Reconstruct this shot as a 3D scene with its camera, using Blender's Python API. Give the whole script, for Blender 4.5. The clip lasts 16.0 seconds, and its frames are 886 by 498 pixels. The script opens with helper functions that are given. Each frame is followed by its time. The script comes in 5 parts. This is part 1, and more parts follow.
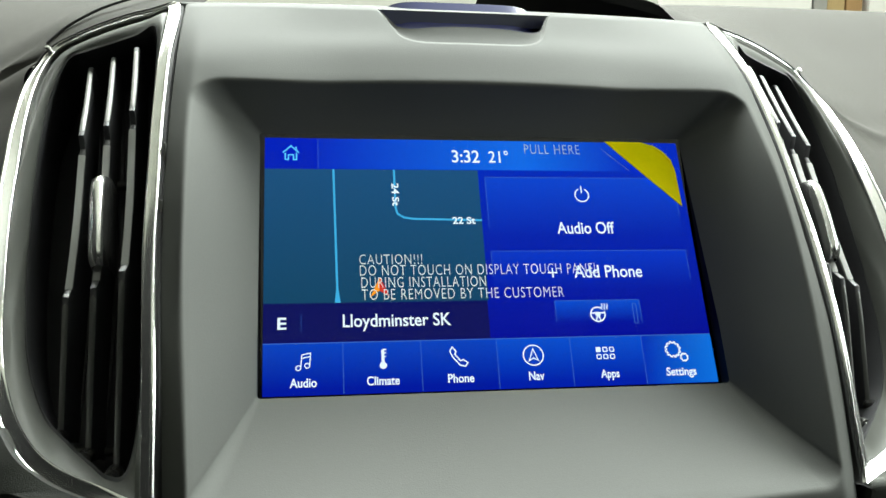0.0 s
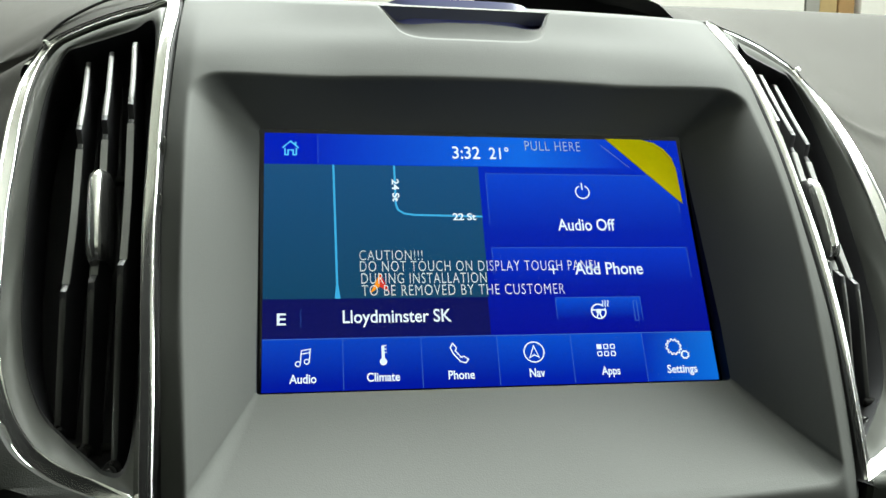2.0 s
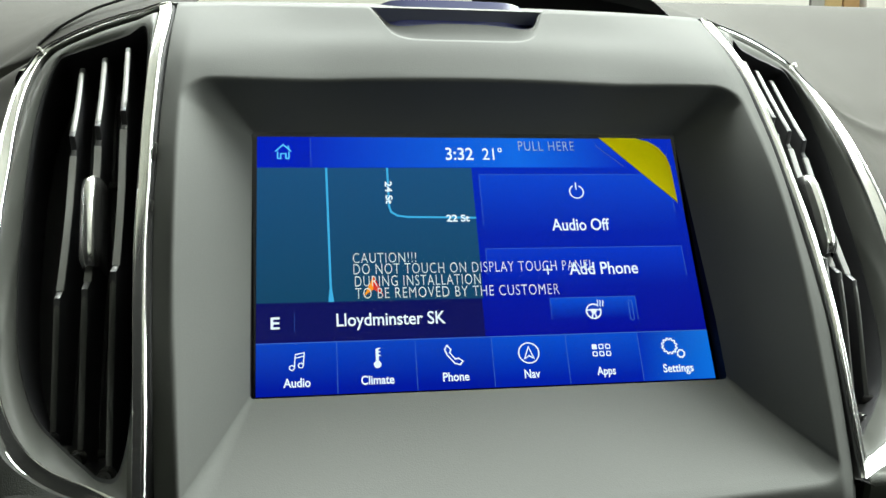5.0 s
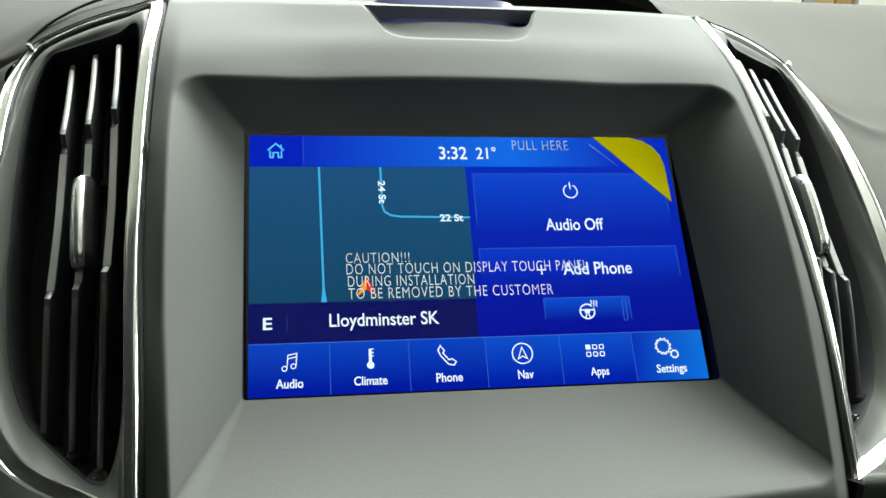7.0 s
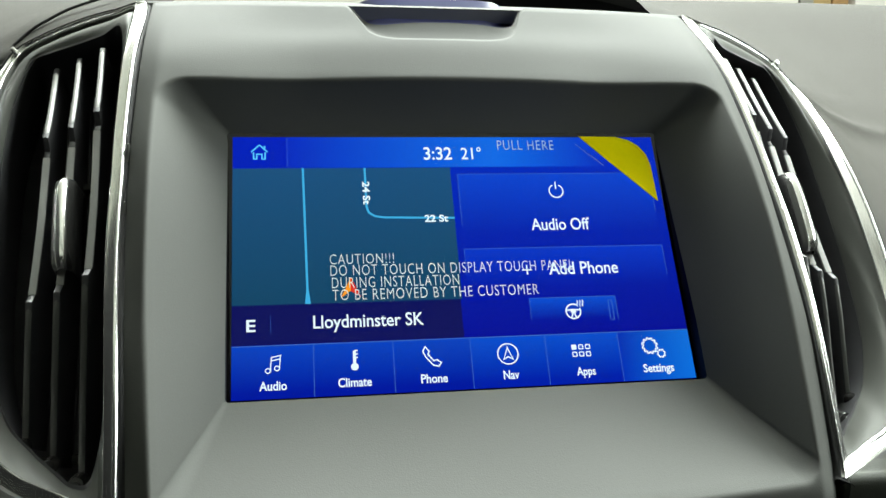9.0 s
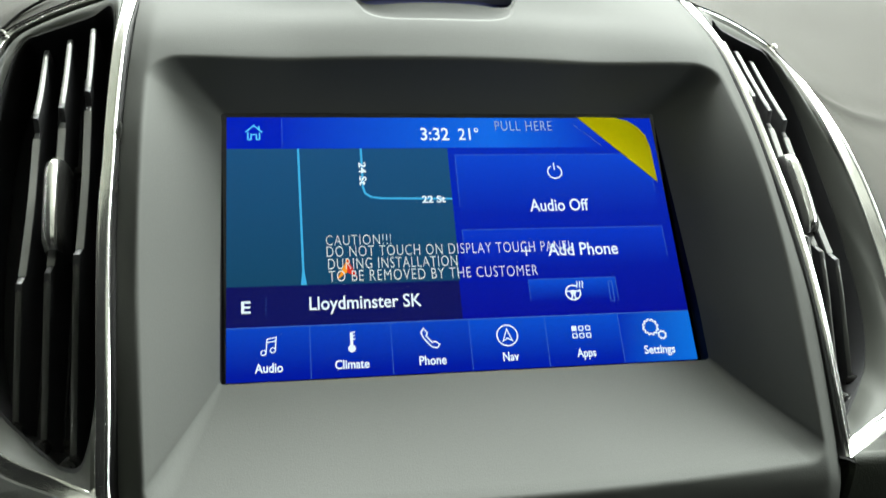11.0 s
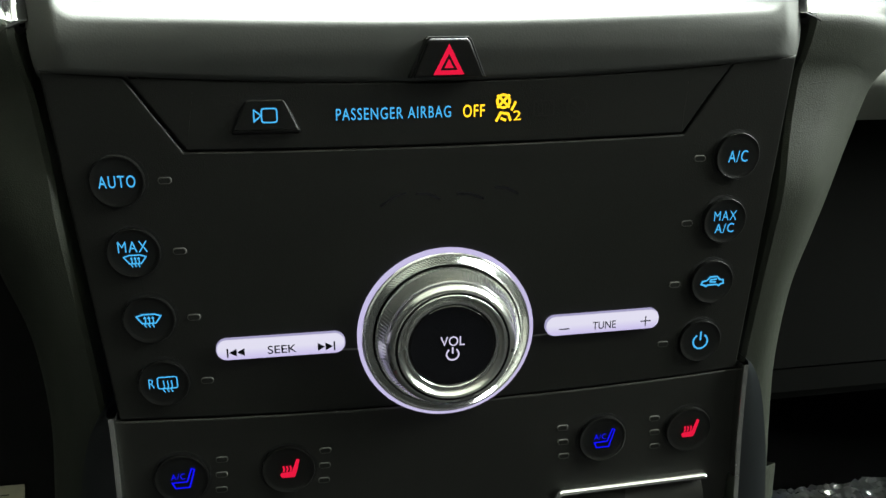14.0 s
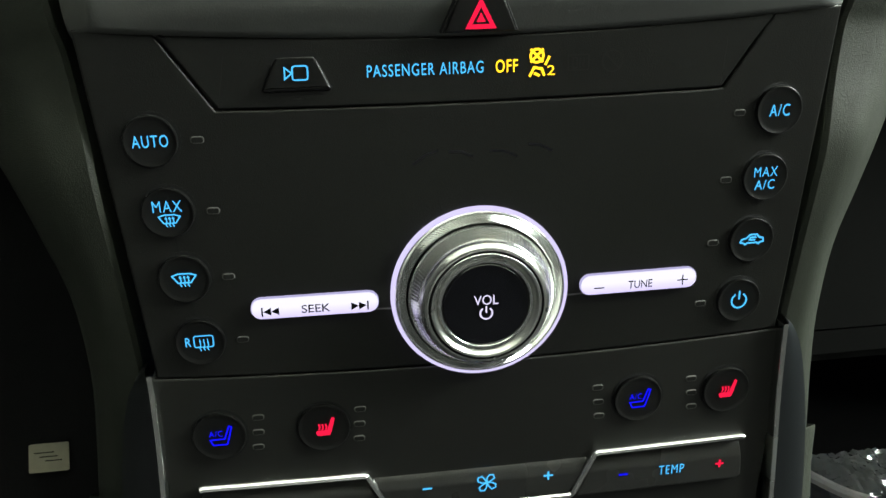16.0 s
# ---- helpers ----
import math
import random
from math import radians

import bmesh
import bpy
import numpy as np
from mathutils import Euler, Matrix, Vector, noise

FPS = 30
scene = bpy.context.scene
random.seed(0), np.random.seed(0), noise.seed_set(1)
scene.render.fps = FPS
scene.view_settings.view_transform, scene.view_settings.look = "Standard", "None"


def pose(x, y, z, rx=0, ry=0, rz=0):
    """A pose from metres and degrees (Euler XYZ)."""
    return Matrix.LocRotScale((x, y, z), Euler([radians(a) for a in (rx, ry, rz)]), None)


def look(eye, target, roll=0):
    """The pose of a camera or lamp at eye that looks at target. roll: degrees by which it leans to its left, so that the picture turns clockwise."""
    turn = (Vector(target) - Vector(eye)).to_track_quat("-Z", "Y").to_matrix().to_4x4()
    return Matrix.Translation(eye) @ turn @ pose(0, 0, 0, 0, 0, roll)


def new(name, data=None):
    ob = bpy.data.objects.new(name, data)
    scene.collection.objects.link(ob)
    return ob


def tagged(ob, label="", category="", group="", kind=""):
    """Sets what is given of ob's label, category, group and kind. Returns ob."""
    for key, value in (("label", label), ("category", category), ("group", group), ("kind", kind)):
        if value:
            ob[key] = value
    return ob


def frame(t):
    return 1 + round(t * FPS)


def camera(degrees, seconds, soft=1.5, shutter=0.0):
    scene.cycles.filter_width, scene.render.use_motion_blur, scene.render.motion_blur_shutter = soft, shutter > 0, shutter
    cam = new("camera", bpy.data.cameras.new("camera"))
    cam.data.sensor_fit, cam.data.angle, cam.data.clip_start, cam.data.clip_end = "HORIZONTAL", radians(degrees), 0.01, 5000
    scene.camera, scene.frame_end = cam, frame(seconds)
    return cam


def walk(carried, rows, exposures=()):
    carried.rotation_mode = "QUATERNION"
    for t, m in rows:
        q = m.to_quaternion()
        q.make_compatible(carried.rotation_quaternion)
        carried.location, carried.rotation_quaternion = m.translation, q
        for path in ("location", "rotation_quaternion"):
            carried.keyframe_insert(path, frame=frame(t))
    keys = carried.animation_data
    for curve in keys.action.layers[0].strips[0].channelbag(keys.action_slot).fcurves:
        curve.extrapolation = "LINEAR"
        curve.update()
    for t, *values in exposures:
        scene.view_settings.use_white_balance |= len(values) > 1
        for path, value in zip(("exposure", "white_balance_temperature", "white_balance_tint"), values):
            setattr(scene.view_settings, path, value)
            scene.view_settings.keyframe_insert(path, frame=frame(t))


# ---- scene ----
# Everything of the centre stack is laid out in a frame that stands on the display:
# x to the right, z up along the glass, y into the dashboard; DASH leans it back.
LEANBACK = 28.0
DASH = pose(0, 0, 1.0, -LEANBACK, 0, 0)
cam = camera(54.59, 16.0, soft=1.5, shutter=0.3)
PATH = [
    (0, (-0.0723, -0.3105, -0.1164), (-0.0240, -0.0344, -0.0094), -3.94),
    (0.5, (-0.0819, -0.3047, -0.1220), (-0.0287, -0.0308, -0.0117), -4.22),
    (1, (-0.0774, -0.3039, -0.1182), (-0.0249, -0.0283, -0.0120), -3.69),
    (1.5, (-0.0748, -0.3055, -0.1180), (-0.0253, -0.0294, -0.0116), -3.76),
    (2, (-0.0751, -0.3074, -0.1183), (-0.0242, -0.0322, -0.0103), -3.93),
    (2.5, (-0.0726, -0.3076, -0.1183), (-0.0225, -0.0324, -0.0099), -4.03),
    (3, (-0.0727, -0.3090, -0.1175), (-0.0221, -0.0337, -0.0093), -4.37),
    (3.5, (-0.0702, -0.3075, -0.1160), (-0.0205, -0.0317, -0.0089), -4.37),
    (4, (-0.0702, -0.3079, -0.1173), (-0.0219, -0.0321, -0.0095), -4.45),
    (6.5, (-0.0685, -0.3087, -0.1166), (-0.0199, -0.0329, -0.0092), -4.58),
    (7, (-0.0696, -0.3077, -0.1147), (-0.0189, -0.0315, -0.0091), -4.57),
    (7.5, (-0.0661, -0.3089, -0.1149), (-0.0169, -0.0326, -0.0089), -4.46),
    (8, (-0.0661, -0.3081, -0.1122), (-0.0148, -0.0314, -0.0082), -4.79),
    (8.5, (-0.0647, -0.3074, -0.1146), (-0.0141, -0.0314, -0.0084), -4.89),
    (10.8, (-0.0625, -0.3021, -0.1177), (-0.0098, -0.0272, -0.0097), -5.68),
    (11, (-0.0650, -0.2989, -0.1217), (-0.0116, -0.0239, -0.0141), -5.44),
    (11.5, (-0.0683, -0.2870, -0.1538), (-0.0086, -0.0122, -0.0491), -5.32),
    (12, (-0.0643, -0.2742, -0.1835), (-0.0031, 0.0039, -0.0890), -4.85),
    (12.5, (-0.0556, -0.2649, -0.1934), (0.0054, 0.0199, -0.1218), -4.39),
    (13, (-0.0532, -0.2661, -0.2019), (0.0048, 0.0213, -0.1384), -4.89),
    (13.5, (-0.0505, -0.2626, -0.2033), (0.0043, 0.0272, -0.1485), -4.94),
    (14, (-0.0462, -0.2631, -0.2046), (0.0043, 0.0282, -0.1539), -4.96),
    (14.5, (-0.0483, -0.2657, -0.2034), (-0.0002, 0.0266, -0.1560), -4.76),
    (15, (-0.0444, -0.2652, -0.2034), (0.0004, 0.0280, -0.1582), -4.80),
    (15.5, (-0.0426, -0.2634, -0.2044), (-0.0014, 0.0307, -0.1621), -4.82),
    (16, (-0.0449, -0.2608, -0.2068), (-0.0078, 0.0342, -0.1665), -4.85),
]
EXPOSE = [(0, 0.05), (10.8, 0.05), (11.5, 0.2), (12.0, 0.5), (12.5, 1.0), (13.0, 1.45), (13.5, 1.65), (14.5, 1.75), (15.5, 1.92), (16.0, 2.15)]
walk(cam, [(t, DASH @ look(eye, target, roll)) for t, eye, target, roll in PATH], EXPOSE)

# ---- world and light ----
world = bpy.data.worlds.new("garage_air")
scene.world = world
world.use_nodes = True
world.node_tree.nodes["Background"].inputs[0].default_value = (0.75, 0.8, 0.78, 1)
world.node_tree.nodes["Background"].inputs[1].default_value = 0.08


def area(name, eye, target, sx, sy, watts, colour):
    data = bpy.data.lights.new(name, "AREA")
    data.shape, data.size, data.size_y, data.energy, data.color = "RECTANGLE", sx, sy, watts, colour
    ob = new(name, data)
    ob.matrix_basis = look(eye, target)
    return ob


# workshop tubes over the bonnet, and the weak light of the side glass
area("workshop_tubes", (0.64, 1.05, 3.15), (0.1, 0.0, 1.0), 3.2, 0.9, 410.0, (0.93, 1.0, 0.94))
area("side_light", (0.79, -0.13, 1.30), (0.0, -0.03, 0.92), 0.6, 0.35, 6.5, (0.92, 1.0, 0.94))
area("workshop_tubes", (0.6, 2.6, 3.5), (0.6, 2.7, 0), 6.0, 0.6, 110.0, (0.98, 1.0, 0.94))

# ---- materials ----


def material(name, colour, rough=0.5, metal=0.0, grain=0.0, scale=900.0, bump=0.0, spec=0.5, coat=0.0, blotch=0.0):
    m = bpy.data.materials.new(name)
    m.use_nodes = True
    nt = m.node_tree
    b = nt.nodes["Principled BSDF"]
    b.inputs["Base Color"].default_value = (*colour, 1)
    b.inputs["Roughness"].default_value = rough
    b.inputs["Metallic"].default_value = metal
    b.inputs["Specular IOR Level"].default_value = spec
    b.inputs["Coat Weight"].default_value = coat
    tc = nt.nodes.new("ShaderNodeTexCoord")
    if grain or blotch:
        fine = nt.nodes.new("ShaderNodeTexNoise")
        fine.inputs["Scale"].default_value = scale
        fine.inputs["Detail"].default_value = 3
        big = nt.nodes.new("ShaderNodeTexNoise")
        big.inputs["Scale"].default_value = 22
        big.inputs["Detail"].default_value = 4
        for n in (fine, big):
            nt.links.new(tc.outputs["Object"], n.inputs["Vector"])
        mix = nt.nodes.new("ShaderNodeMix")
        mix.data_type = "RGBA"
        mix.blend_type = "MULTIPLY"
        mix.inputs[0].default_value = 1.0
        mix.inputs[6].default_value = (*colour, 1)
        add = nt.nodes.new("ShaderNodeMath")
        add.operation = "MULTIPLY_ADD"
        nt.links.new(fine.outputs["Fac"], add.inputs[0])
        add.inputs[1].default_value = 2 * grain
        add.inputs[2].default_value = 1 - grain - blotch
        add2 = nt.nodes.new("ShaderNodeMath")
        add2.operation = "MULTIPLY_ADD"
        nt.links.new(big.outputs["Fac"], add2.inputs[0])
        add2.inputs[1].default_value = 2 * blotch
        nt.links.new(add.outputs[0], add2.inputs[2])
        nt.links.new(add2.outputs[0], mix.inputs[7])
        nt.links.new(mix.outputs[2], b.inputs["Base Color"])
        rr = nt.nodes.new("ShaderNodeMapRange")
        rr.inputs[3].default_value = max(0.02, rough - 0.06)
        rr.inputs[4].default_value = min(1, rough + 0.06)
        nt.links.new(big.outputs["Fac"], rr.inputs[0])
        nt.links.new(rr.outputs[0], b.inputs["Roughness"])
    if bump:
        n2 = nt.nodes.new("ShaderNodeTexVoronoi")
        n2.inputs["Scale"].default_value = scale
        nt.links.new(tc.outputs["Object"], n2.inputs["Vector"])
        bp = nt.nodes.new("ShaderNodeBump")
        bp.inputs["Strength"].default_value = bump
        bp.inputs["Distance"].default_value = 0.0004
        nt.links.new(n2.outputs["Distance"], bp.inputs["Height"])
        nt.links.new(bp.outputs[0], b.inputs["Normal"])
    return m


def glow(name, colour, strength=1.0, second=None, axis=2, lo=0.0, hi=1.0):
    """A lit surface; with a second colour it runs from colour at lo to second at hi along an axis of the object."""
    m = bpy.data.materials.new(name)
    m.use_nodes = True
    nt = m.node_tree
    nt.nodes.remove(nt.nodes["Principled BSDF"])
    e = nt.nodes.new("ShaderNodeEmission")
    e.inputs[0].default_value = (*colour, 1)
    e.inputs[1].default_value = strength
    if second:
        tc = nt.nodes.new("ShaderNodeTexCoord")
        sp = nt.nodes.new("ShaderNodeSeparateXYZ")
        mr = nt.nodes.new("ShaderNodeMapRange")
        mr.inputs[1].default_value, mr.inputs[2].default_value = lo, hi
        mx = nt.nodes.new("ShaderNodeMix")
        mx.data_type = "RGBA"
        mx.inputs[6].default_value, mx.inputs[7].default_value = (*colour, 1), (*second, 1)
        nt.links.new(tc.outputs["Object"], sp.inputs[0])
        nt.links.new(sp.outputs[axis], mr.inputs[0])
        nt.links.new(mr.outputs[0], mx.inputs[0])
        nt.links.new(mx.outputs[2], e.inputs[0])
    nt.links.new(e.outputs[0], nt.nodes["Material Output"].inputs[0])
    return m


SILVER = material("satin_grey_paint", (0.084, 0.0865, 0.0815), 0.7, 0.0, 0.06, 1800, 0.08, 0.2, blotch=0.03)
DARKPLASTIC = material("charcoal_plastic", (0.01192, 0.0121, 0.01068), 0.33, 0, 0.25, 2500, 0.15, blotch=0.1, spec=0.28)
LOWERPLASTIC = material("satin_charcoal_plastic", (0.0143, 0.01438, 0.01274), 0.34, 0, 0.12, 2500, 0.05, blotch=0.1, spec=0.34)
BUTTONBLACK = material("black_button_rubber", (0.0078, 0.0078, 0.00726), 0.3, 0, 0.2, 2500, 0.1, blotch=0.08, spec=0.3)
GLOSSBLACK = material("gloss_black", (0.004, 0.004, 0.006), 0.12)
MASKBLACK = material("black_mask_plastic", (0.004, 0.004, 0.004), 0.7, 0, 0.1, 1500, 0, 0.15, blotch=0.05)
GAPBLACK = material("shadow_gap_black", (0.003, 0.003, 0.003), 0.8)
CHROME = material("chrome", (0.88, 0.88, 0.86), 0.2, 1.0)
KNURLED = material("knurled_chrome", (0.92, 0.93, 0.91), 0.13, 1.0)
SATINMETAL = material("satin_metal", (0.74, 0.75, 0.71), 0.27, 1.0, 0.05, 600)
LINER = material("grey_vent_liner", (0.081, 0.0834, 0.0756), 0.6, 0, 0.1, 2000, 0.1, blotch=0.05, spec=0.2)
VANEGREY = material("grey_vane_plastic", (0.2678, 0.2678, 0.2553), 0.4, 0, 0.06, 1500, blotch=0.05)
# same grey vane plastic, with the shade of its down-facing length in the colour
VANESHADED = material("shaded_vane_plastic", (0.1142, 0.1156, 0.1102), 0.3, 0, 0.06, 1500, blotch=0.05)
VENTBLACK = material("black_vent_plastic", (0.06435, 0.06435, 0.06786), 0.45, 0, 0.2, 1500, blotch=0.1, spec=0.3)
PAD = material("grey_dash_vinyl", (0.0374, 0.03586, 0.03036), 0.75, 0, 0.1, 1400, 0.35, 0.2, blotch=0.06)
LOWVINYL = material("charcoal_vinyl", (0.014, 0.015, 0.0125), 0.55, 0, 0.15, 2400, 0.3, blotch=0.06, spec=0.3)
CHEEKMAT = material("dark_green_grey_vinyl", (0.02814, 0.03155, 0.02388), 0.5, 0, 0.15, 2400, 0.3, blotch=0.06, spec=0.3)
WHITEGLOW = glow("white_light", (0.80, 0.95, 1.0), 1.0)
BLUEGLOW = glow("ice_blue_light", (0.075, 0.49, 0.92), 0.29)
AMBER = glow("amber_light", (1.0, 0.58, 0.02), 0.45)
REDGLOW = glow("red_light", (0.95, 0.012, 0.06), 0.26)
DEEPBLUE = glow("deep_blue_light", (0.006, 0.006, 0.95), 0.27)
LILAC = glow("lilac_light", (0.60, 0.55, 0.84), 0.28)
LILACSIDE = glow("lilac_side_light", (0.52, 0.49, 0.78), 0.21)
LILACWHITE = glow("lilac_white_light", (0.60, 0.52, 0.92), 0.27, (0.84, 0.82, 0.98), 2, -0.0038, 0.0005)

# ---- building helpers ----


def thing(name, m=Matrix(), label="", category="", group="", kind=""):
    ob = new(name)
    ob.empty_display_size = 0.02
    ob.matrix_basis = DASH @ m
    return tagged(ob, label, category, group, kind)


def finish(bm, smooth=True, angle=35):
    bmesh.ops.remove_doubles(bm, verts=bm.verts, dist=1e-7)
    bmesh.ops.recalc_face_normals(bm, faces=bm.faces)
    for f in bm.faces:
        f.smooth = smooth
    for e in bm.edges:
        if len(e.link_faces) == 2 and e.calc_face_angle(0) > radians(angle):
            e.smooth = False


def part(name, bm, mat, parent, label="", smooth=True, angle=35):
    finish(bm, smooth, angle)
    me = bpy.data.meshes.new(name)
    bm.to_mesh(me)
    bm.free()
    me.materials.append(mat)
    ob = new(name, me)
    ob.parent = parent
    if smooth and len(me.polygons) < 6000:
        even = ob.modifiers.new("even_normals", "WEIGHTED_NORMAL")
        even.keep_sharp, even.weight = True, 90
    if label:
        ob["label"] = label
    return ob


def spline(keys, n, closed=False):
    """n points along a smooth curve through the keys."""
    k = np.array(keys, float)
    m = len(k)
    if closed:
        k = np.vstack([k[-1], k, k[0], k[1]])
        spans = m
    else:
        k = np.vstack([2 * k[0] - k[1], k, 2 * k[-1] - k[-2]])
        spans = m - 1
    out = []
    for i in range(n):
        s = spans * i / (n if closed else n - 1)
        j = min(int(s), spans - 1)
        u = s - j
        a, b, c, d = k[j:j + 4]
        out.append(0.5 * (2 * b + (c - a) * u + (2 * a - 5 * b + 4 * c - d) * u * u + (3 * b - a - 3 * c + d) * u ** 3))
    return np.array(out)


def table(keys):
    """A smooth function through pairs (in, out), with the inputs rising."""
    pts = spline([(a, b) for a, b in keys], 40 * len(keys))
    return lambda v: float(np.interp(v, pts[:, 0], pts[:, 1]))


def loft(loops, closed=True, cap=False):
    bm = bmesh.new()
    rings = [[bm.verts.new(tuple(p)) for p in loop] for loop in loops]
    n = len(rings[0])
    for a, b in zip(rings, rings[1:]):
        for i in range(n if closed else n - 1):
            j = (i + 1) % n
            bm.faces.new((a[i], a[j], b[j], b[i]))
    if cap:
        bm.faces.new(rings[-1])
    return bm


def slab(poly, depth, bevel=0.0005, segments=2, cut=0.0):
    """A plate with the outline poly in (x, z), its face at y = 0, depth thick, with a bevelled front edge."""
    bm = bmesh.new()
    vs = [bm.verts.new((x, 0, z)) for x, z in poly]
    face = bm.faces.new(vs)
    face.normal_update()
    if face.normal.y > 0:
        face.normal_flip()
    if cut:
        lo, hi = min(x for x, _ in poly), max(x for x, _ in poly)
        x = math.ceil(lo / cut + 0.01) * cut
        while x < hi - 1e-4:
            bmesh.ops.bisect_plane(bm, geom=bm.verts[:] + bm.edges[:] + bm.faces[:], plane_co=(x, 0, 0), plane_no=(1, 0, 0))
            x += cut
    r = bmesh.ops.extrude_face_region(bm, geom=bm.faces[:])
    for v in [g for g in r["geom"] if isinstance(g, bmesh.types.BMVert)]:
        v.co.y -= depth
    bm.normal_update()
    for v in bm.verts:
        v.co.y += depth
    if bevel:
        front = [e for e in bm.edges if all(abs(v.co.y) < 1e-7 for v in e.verts) and any(abs(f.normal.y) < 0.5 for f in e.link_faces)]
        bmesh.ops.bevel(bm, geom=front, offset=bevel, segments=segments, affect="EDGES", profile=0.5)
    return bm


def rounded(w, h, r, n=6, cx=0.0, cz=0.0):
    pts = []
    for sx, sz, a0 in ((1, 1, 0), (-1, 1, 90), (-1, -1, 180), (1, -1, 270)):
        for i in range(n + 1):
            a = radians(a0 + 90 * i / n)
            pts.append((cx + sx * (w / 2 - r) + r * math.cos(a), cz + sz * (h / 2 - r) + r * math.sin(a)))
    return pts


def turned(profile, n=64, cap=True):
    """A body turned about the y axis from pairs (radius, y)."""
    loops = [[(r * math.cos(2 * math.pi * i / n), y, r * math.sin(2 * math.pi * i / n)) for i in range(n)] for r, y in profile]
    return loft(loops, True, cap)


def stroke(lines, width, y=0.0, bm=None):
    """Flat ribbons of even width along polylines of (x, z); (points, closed)."""
    bm = bm or bmesh.new()
    for pts, closed in lines:
        p = np.array(pts, float)
        n = len(p)
        a, b = [], []
        for i in range(n):
            q0 = p[(i - 1) % n] if closed or i else p[i]
            q1 = p[(i + 1) % n] if closed or i < n - 1 else p[i]
            d0, d1 = p[i] - q0, q1 - p[i]
            d0 = d0 / (np.linalg.norm(d0) or 1)
            d1 = d1 / (np.linalg.norm(d1) or 1)
            t = d0 + d1
            t = t / (np.linalg.norm(t) or 1)
            nrm = np.array((-t[1], t[0]))
            ref = d1 if np.linalg.norm(d1) > 0.5 else d0
            c = max(0.45, abs(nrm @ np.array((-ref[1], ref[0]))))
            a.append(bm.verts.new((*(p[i] + nrm * width / 2 / c), 0)))
            b.append(bm.verts.new((*(p[i] - nrm * width / 2 / c), 0)))
        for i in range(n if closed else n - 1):
            j = (i + 1) % n
            bm.faces.new((a[i], a[j], b[j], b[i]))
        for v in a + b:
            v.co = (v.co.x, y, v.co.y)
    return bm


def fill(polys, y=0.0, bm=None):
    bm = bm or bmesh.new()
    for poly in polys:
        bm.faces.new([bm.verts.new((x, y, z)) for x, z in poly])
    return bm


def arc(cx, cz, r, a0=0.0, a1=360.0, n=24):
    full = abs(a1 - a0) >= 360
    return [(cx + r * math.cos(radians(a0 + (a1 - a0) * i / (n if full else n - 1))), cz + r * math.sin(radians(a0 + (a1 - a0) * i / (n if full else n - 1)))) for i in range(n)]


def words(text, x0, z0, x1, z1, y=0.0, bold=0.0, turn=0.0, space=1.0):
    """Lettering of the built-in font fitted into the box x0..x1 by z0..z1."""
    cu = bpy.data.curves.new("lettering", "FONT")
    cu.body, cu.offset, cu.resolution_u, cu.space_character = text, bold, 4, space
    ob = new("lettering", cu)
    bpy.context.view_layer.update()
    me = bpy.data.meshes.new_from_object(ob.evaluated_get(bpy.context.evaluated_depsgraph_get()))
    bpy.data.objects.remove(ob)
    bm = bmesh.new()
    bm.from_mesh(me)
    bpy.data.meshes.remove(me)
    xs, zs = [v.co.x for v in bm.verts], [v.co.y for v in bm.verts]
    ax, az = min(xs), min(zs)
    w, h = max(xs) - ax, max(zs) - az
    bw, bh = (x1 - x0, z1 - z0) if not turn else (z1 - z0, x1 - x0)
    cx, cz = (x0 + x1) / 2, (z0 + z1) / 2
    c, s = math.cos(radians(turn)), math.sin(radians(turn))
    for v in bm.verts:
        a, b = ((v.co.x - ax) / w - 0.5) * bw, ((v.co.y - az) / h - 0.5) * bh
        v.co = (cx + a * c - b * s, y, cz + a * s + b * c)
    return bm


# ---- display surround ----
side_y = table([(-0.1165, -0.0232), (-0.1145, -0.0252), (-0.111, -0.0292), (-0.106, -0.0340), (-0.098, -0.0368), (-0.085, -0.0362), (-0.07, -0.0355), (-0.05, -0.035), (-0.03, -0.0337), (-0.007, -0.0298), (0.018, -0.0230), (0.048, -0.0145), (0.086, -0.0015), (0.105, 0.0085), (0.131, 0.0215), (0.15, 0.032)])
bulge = table([(-0.12, 0.15), (-0.05, 0.25), (0.03, 0.35), (0.07, 0.5), (0.10, 0.72), (0.131, 0.95), (0.15, 1.0)])


def face_y(x, z):
    return side_y(z) + bulge(z) * (x * x - 0.0152)


notch = table([(0.0, 0.0949), (0.0160, 0.0950), (0.0250, 0.0961), (0.0310, 0.1000), (0.0345, 0.1070), (0.0370, 0.1145), (0.0405, 0.1215)])


def top_z(x):
    z = 0.1200 + 0.66 * x * x
    return min(z, notch(abs(x))) if abs(x) < 0.0405 else z


def low_z(x):
    return -0.1134 + 0.36 * x * x


